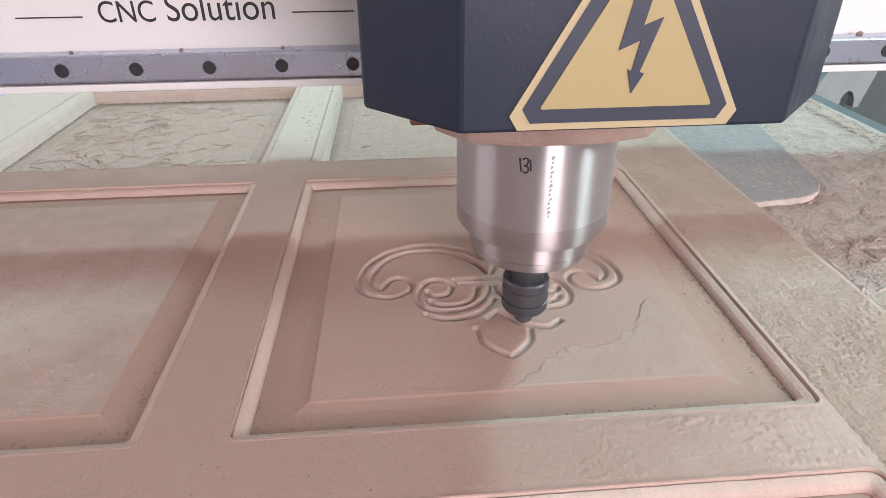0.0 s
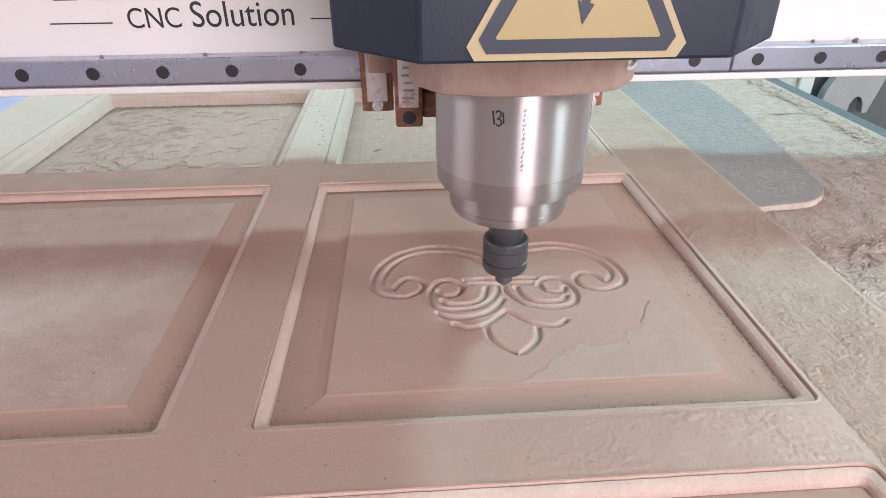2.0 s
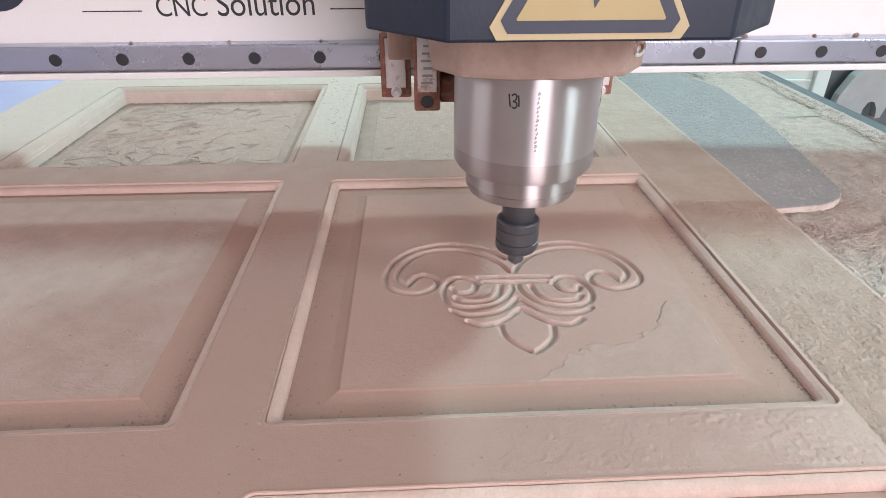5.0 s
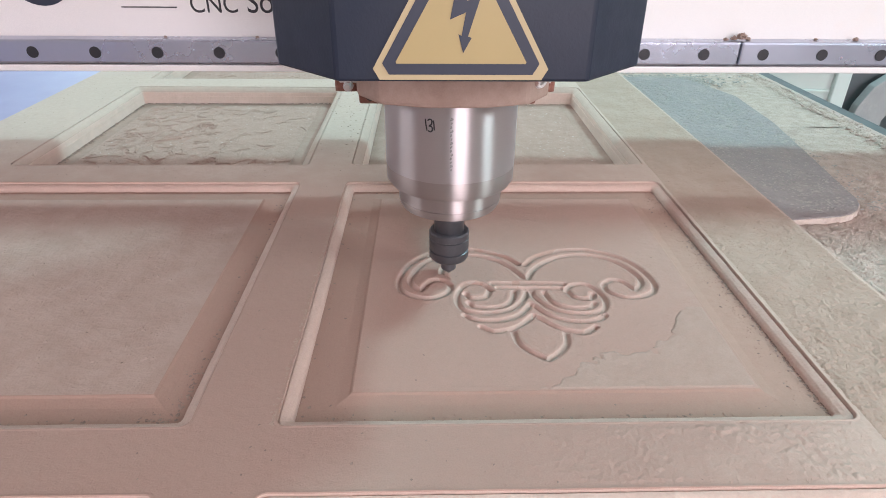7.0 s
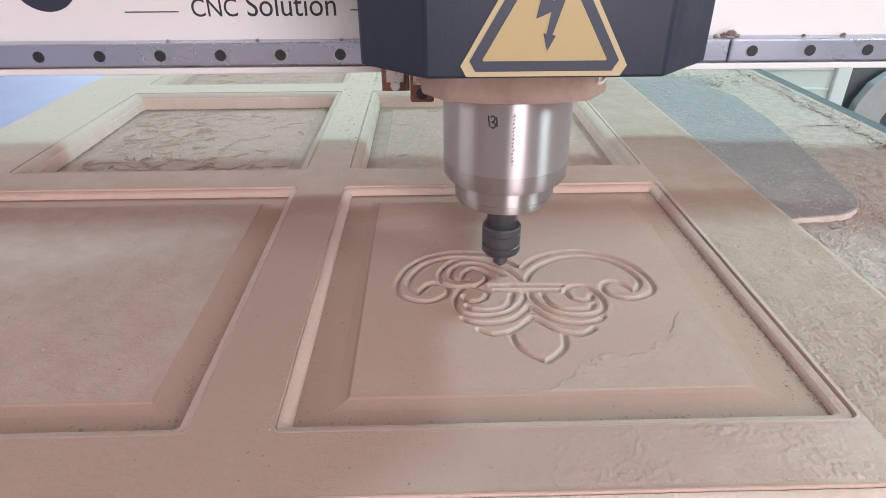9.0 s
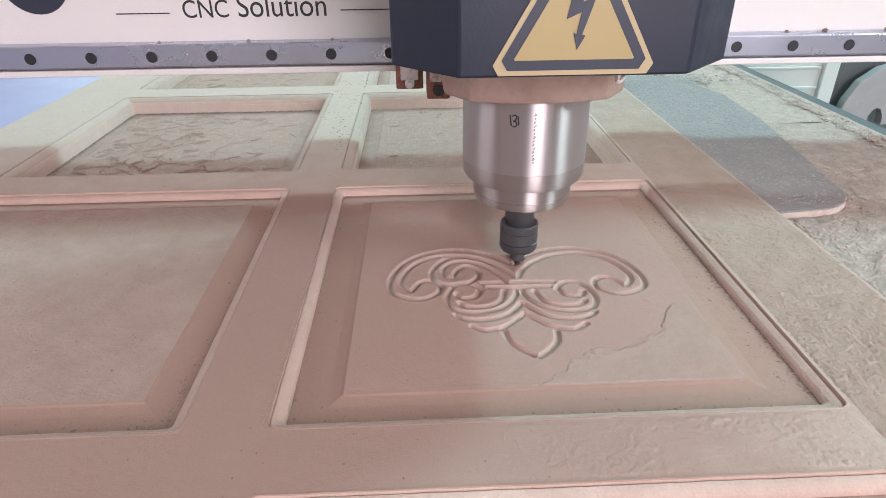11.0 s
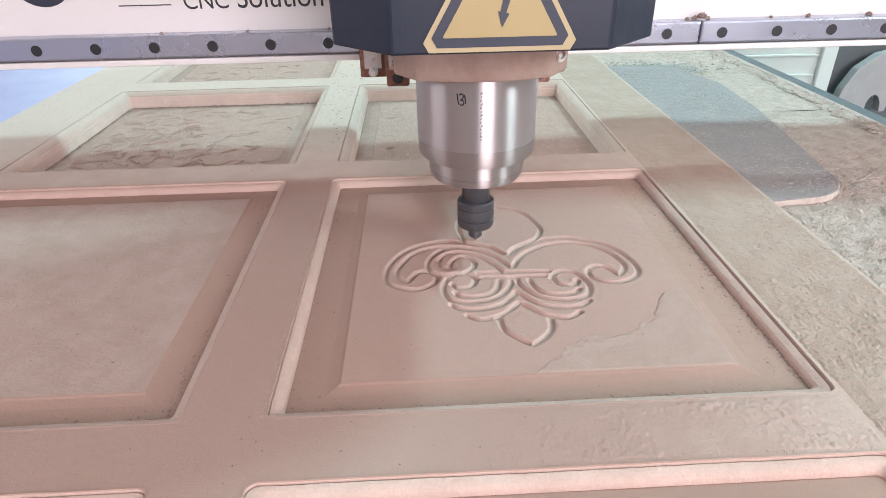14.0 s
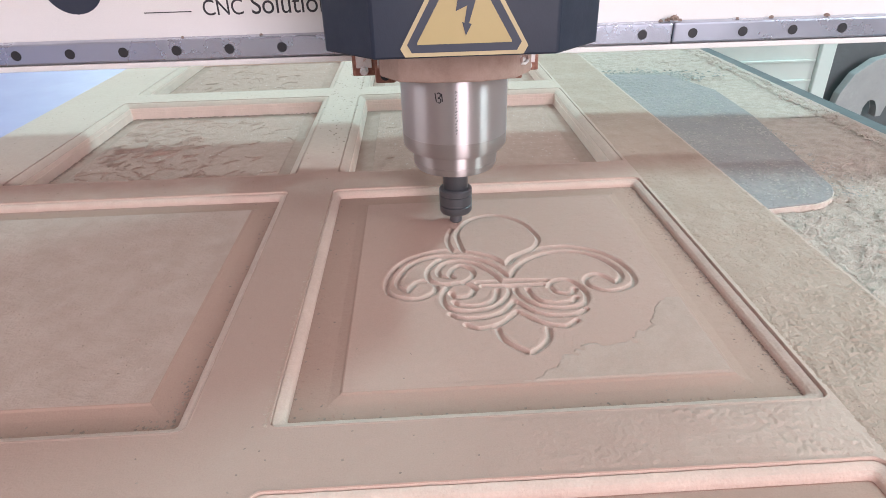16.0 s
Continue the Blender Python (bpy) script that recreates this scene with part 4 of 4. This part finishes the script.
def bed_dust(y0, y1, step, flakes, seed):
    """Sawdust on the boards beside the door leaf: near the operator dried into thin curled flakes, further off an even drift."""
    x0, x1 = 0.2745, 0.5475
    nx, ny = int((x1 - x0) / step), int((y1 - y0) / step)
    xs, ys = np.linspace(x0, x1, nx), np.linspace(y0, y1, ny)
    fine = 0.0018 / step
    z = BED_Z + 0.0006 + lattice(nx, ny, fine, seed) * 0.00035 + lattice(nx, ny, 4 * fine, seed + 1) * 0.0006 + lattice(nx, ny, 25 * fine, seed + 2) * 0.0016
    if flakes:
        r = random.Random(77)
        crack = list(CRACKS)
        for _ in range(46):
            cx, cy, rad, a0 = r.uniform(0.29, 0.53), r.uniform(-0.24, 0.26), r.uniform(0.004, 0.011), r.uniform(0, 6.3)
            crack.append([(cx + rad * (1 + 0.15 * k) * math.cos(a0 + 0.55 * k), cy + rad * (1 + 0.1 * k) * math.sin(a0 + 0.55 * k)) for k in range(r.randint(4, 9))])
        for pts in crack:
            for px, py in spline(pts, 0.001):
                i, j = int((px - x0) / step), int((py - y0) / step)
                if i < 5 or j < 5 or i > nx - 6 or j > ny - 6:
                    continue
                win = (slice(j - 5, j + 6), slice(i - 5, i + 6))
                d = np.hypot(xs[None, win[1]] - px, ys[win[0], None] - py)
                z[win] = np.minimum(z[win], BED_Z - 0.0045 + 3.2 * d)

        def spot(r):
            while True:
                x, y = r.uniform(x0, x1), r.uniform(y0, y1)
                if r.random() < max(0.0, 0.6 + 0.75 * noise.noise((x * 14, y * 14, 5.0))) * min(1.0, 0.15 + max(0.0, 0.36 - y) / 0.15):
                    return x, y

        curls(xs, ys, z, flakes, spot, 0.011, 0.0025, 78, 0.0007)
    z += np.exp(-((x1 - xs) / 0.012) ** 2)[None, :] * (0.002 + 0.004 * lattice(nx, ny, 5 * fine, seed + 3))
    return tagged(height_sheet("sawdust_layer", xs, ys, z, M_DUST), "uneven layer of pale sawdust on the spoilboard", "sawdust", kind="stuff")


bed_dust(-0.25, 0.45, 0.0009, 3000, 21)
bed_dust(0.45, 1.25, 0.0022, 0, 25)


def stile_dust(x0, x1, y0, y1, step, seed, thin, material):
    """A lumpy film of sawdust on a bar of the door leaf; thin: x below which it thins out."""
    nx, ny = int((x1 - x0) / step), int((y1 - y0) / step)
    xs, ys = np.linspace(x0, x1, nx), np.linspace(y0, y1, ny)
    lump = lattice(nx, ny, 1.4, seed) * 0.6 + lattice(nx, ny, 3.2, seed + 1) * 0.4
    thick = np.clip(lattice(nx, ny, 24, seed + 2) * 1.4 - 0.1, 0.2, 1) * np.clip((xs - thin) / 0.12 + 0.1, 0.0, 1)[None, :]
    near = 0.0015 + 0.0013 * np.clip((0.12 - ys) / 0.2, 0, 1)[:, None]
    z = 0.0001 + near * np.clip(lump - 0.40, 0, 1) * thick
    fade = np.minimum(np.minimum(xs - x0, x1 - xs)[None, :], np.minimum(ys - y0, y1 - ys)[:, None]) / 0.003
    z = np.where(fade < 1, z * fade - 0.0002 * (1 - fade), z)
    z = np.where(thick < 0.12, -0.0003, z)
    return tagged(height_sheet("stile_dust", xs, ys, z, material), "thin lumpy film of sawdust on the door leaf", "sawdust", kind="stuff")


stile_dust(0.1755, 0.2725, -0.30, 0.40, 0.0010, 61, 0.0, M_STILE)
stile_dust(0.1755, 0.2725, 0.394, 1.20, 0.0018, 64, 0.0, M_STILE)
stile_dust(-0.06, 0.1750, -0.1975, -0.1550, 0.0010, 67, -0.05, M_MDF)


def patchy(r, x0, x1, y0, y1, z, scale=18.0, power=2.0):
    """A random place, thicker where a smooth noise is high."""
    while True:
        x, y = r.uniform(x0, x1), r.uniform(y0, y1)
        if r.random() < max(0.0, 0.5 + 0.7 * noise.noise((x * scale, y * scale, 3.1))) ** power:
            return x, y, z


crumbs("bed_crumbs", "clumpy pale sawdust on the spoilboard", 3000, lambda r: patchy(r, 0.277, 0.546, -0.40, 0.40, BED_Z + 0.0026, 16, 1.2), 0.0026, 31, M_DUST)
crumbs("far_bed_crumbs", "clumpy pale sawdust on the spoilboard", 900, lambda r: patchy(r, 0.277, 0.546, 0.55, 1.1, BED_Z + 0.0016, 16, 2.0), 0.0045, 30, M_DUST)
crumbs("edge_crumbs", "sawdust heaped along the bed's edge", 2600, lambda r: (r.gauss(0.547, 0.007), r.uniform(-0.2, 1.1), BED_Z + 0.0045), 0.0055, 29, M_DUST)
crumbs("board_crumbs", "grey sawdust crumbs on the grey board", 2200, lambda r: patchy(r, 0.278, 0.420, 0.15, 0.70, BED_Z + 0.0093, 16, 1.5), 0.0030, 32, M_GREYCHIP)
crumbs("board_flakes", "pale curled flakes of sawdust on the grey board", 380, lambda r: patchy(r, 0.278, 0.415, 0.15, 0.70, BED_Z + 0.0095, 22, 2.0), 0.0028, 47, M_GREYCHIP)
crumbs("board_end_crumbs", "sawdust crumbs round the far end of the grey board", 1500, lambda r: (r.gauss(0.35, 0.05), r.gauss(0.715, 0.022), BED_Z + 0.006), 0.0060, 27, M_GREYCHIP)
crumbs("stile_crumbs", "lumpy fine sawdust on the door leaf", 1500, lambda r: patchy(r, 0.177, 0.272, -0.30, 0.36, 0.0003, 20, 1.8), 0.0017, 33, M_STILE)
crumbs("far_stile_crumbs", "lumpy fine sawdust on the door leaf", 500, lambda r: patchy(r, 0.177, 0.272, 0.36, 1.0, 0.0, 20, 1.8), 0.0023, 26, M_MDF)
crumbs("rail_crumbs", "lumpy fine sawdust on the door leaf", 1500, lambda r: patchy(r, -0.10 + 0.27 * r.random() ** 0.6, 0.170, -0.1980, -0.1550, 0.0, 24, 1.3), 0.0013, 34, M_MDF)


def on_frame(r):
    """A place on the bars between the panels."""
    while True:
        x, y = r.uniform(-0.67, 0.27), r.uniform(-0.40, 1.05)
        if not any(a - 0.004 < x < b + 0.004 for a, b in COLS) or not any(a - 0.004 < y < b + 0.004 for a, b in ROWS):
            return x, y, 0.0


def in_borders(r):
    """A place in the low borders of the two near panels."""
    (x0, x1), (y0, y1) = r.choice(COLS), ROWS[1]
    w = r.uniform(0.0105, 0.028) if r.random() < 0.4 else r.uniform(0.0100, 0.0140)
    side = r.random()
    u, v = r.uniform(x0 + w, x1 - w), r.uniform(y0 + w, y1 - w)
    if side < 0.4:
        v = y0 + w
    elif side < 0.75:
        u = x1 - w
    elif side < 0.9:
        u = x0 + w
    else:
        v = y1 - w
    return u, v, -0.0081 + (w - 0.0098) * 0.03


crumbs("lip_crumbs", "ragged fluff of dust along the panel's cut edge", 170, lambda r: (-0.1720 - abs(r.gauss(0, 0.0016)), -0.152 + 0.30 * r.random() ** 1.4, 0.0), 0.0018, 51, M_STILE)
crumbs("corner_crumbs", "loose crumbs heaped in the panel's border", 420, lambda r: (0.1625 - abs(r.gauss(0, 0.009)), 0.197 - 0.32 * r.random() ** 1.6, -0.0079), 0.0020, 52, M_RECESS)
crumbs("moulding_crumbs", "dark ragged crumbs along the foot of the moulding", 420, lambda r: (0.1640 + r.gauss(0, 0.0008), r.uniform(-0.142, 0.197), -0.0080), 0.0021, 53, M_SPECK)
crumbs("field_crumbs", "lumpy fine sawdust on the plain panel's field", 320, lambda r: patchy(r, -0.515, -0.265, -0.10, 0.16, FIELD_Z, 26, 2.2), 0.0030, 54, M_SETTLED)
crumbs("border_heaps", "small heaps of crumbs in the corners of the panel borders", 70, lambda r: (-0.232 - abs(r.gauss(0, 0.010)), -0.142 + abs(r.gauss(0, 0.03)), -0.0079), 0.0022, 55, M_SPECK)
crumbs("frame_specks", "sparse dark wood specks on the door leaf", 420, on_frame, 0.0016, 35, M_SPECK)
crumbs("far_specks", "dark wood specks on the door leaf's far bars", 120, lambda r: patchy(r, -0.222, -0.169, 0.33, 0.95, 0.0, 30, 1.0), 0.0026, 36, M_SPECK)
crumbs("border_specks", "wood crumbs lying in the panel borders", 260, in_borders, 0.0023, 37, M_SPECK)
crumbs("border_crumbs", "pale wood crumbs lying in the panel borders", 500, in_borders, 0.0022, 38, M_RECESS)
crumbs("field_specks", "sparse dark specks on the panel fields", 70, lambda r: (r.uniform(-0.52, 0.13), r.uniform(-0.11, 0.17), -0.0044), 0.0014, 39, M_SPECK)


def panel_crust(x0, x1, y0, y1, n, seed):
    """Dried sawdust in a deep panel, cracked and curled up in its left and near part."""
    step = 0.0007
    nx, ny = int((x1 - x0) / step), int((y1 - y0) / step)
    xs, ys = np.linspace(x0, x1, nx), np.linspace(y0, y1, ny)
    z = DEEP_Z - 0.0003 + lattice(nx, ny, 3, seed) * 0.0003 + lattice(nx, ny, 12, seed + 1) * 0.0005

    def spot(r):
        while True:
            u, v = r.random(), r.random()
            if r.random() < max(0.04, 1.1 - 1.15 * u) * max(0.0, 0.75 + 0.45 * noise.noise((u * 5, v * 5, seed))):
                return x0 + u * (x1 - x0), y0 + v * (y1 - y0)

    curls(xs, ys, z, n, spot, 0.024, 0.0028, seed, 0.0007, 0.8)
    return tagged(height_sheet("panel_crust", xs, ys, z, M_CRUST), "cracked and curled crust of sawdust in a recessed panel", "sawdust", kind="stuff")


for seed, spot_on, amount in ((41, (0, 2), 270), (42, (0, 3), 80), (43, (1, 2), 20)):
    px0, px1, py0, py1 = CRUST_AREA[spot_on]
    panel_crust(px0 - 0.001, px1 + 0.001, py0 - 0.001, py1 + 0.001, amount, seed)
    crumbs("panel_crumbs", "sawdust crumbs in a recessed panel", 120, lambda r: patchy(r, px0, px1, py0, py1, DEEP_Z + 0.0003, 12, 1.5), 0.0022, seed + 5, M_CHIP)
# dark crumbs at the wall feet draw the shadow line there
crumbs("left_shade_crumbs", "dark crumbs along a recessed panel's edge, thickened into its shadow line", 430, lambda r: (r.choice((-0.5505, -0.5490)) + r.gauss(0, 0.0012), r.uniform(0.275, 0.600), -0.0247), 0.0030, 48, M_SPECK)
crumbs("far_shade_crumbs", "dark crumbs laid as the shadow line along a recessed panel's far edge", 200, lambda r: (r.uniform(-0.548, -0.238), 0.6010 + r.gauss(0, 0.0010), -0.0240), 0.0030, 49, M_SPECK)
crumbs("panel_specks", "wood crumbs in a recessed panel", 500, lambda r: patchy(r, -0.13, 0.13, 0.30, 0.95, DEEP_Z, 16, 1.5), 0.003, 43, M_MDF)


def motions():
    """Everything that moves: gantry, carriage, head, and the waste that the cutter takes."""
    rows = TOOL
    walk(gantry, [(t, pose(0, g, 0)) for t, s, g, u in rows])
    walk(carriage, [(t, pose(s, g, 0)) for t, s, g, u in rows])
    walk(head, [(t, pose(s, g - 0.1858, u)) for t, s, g, u in rows])
    for ob, mid, t in WASTE:
        top, low = pose(mid[0], mid[1], FIELD_Z), pose(mid[0], mid[1], FIELD_Z - 0.0075)
        if t <= 0.1:
            walk(ob, [(0, low), (16, low)])
        elif t >= 15.9:
            walk(ob, [(0, top), (16, top)])
        else:
            walk(ob, [(0, top), (max(0.03, t - 0.05), top), (t + 0.05, low), (16, low)])


motions()
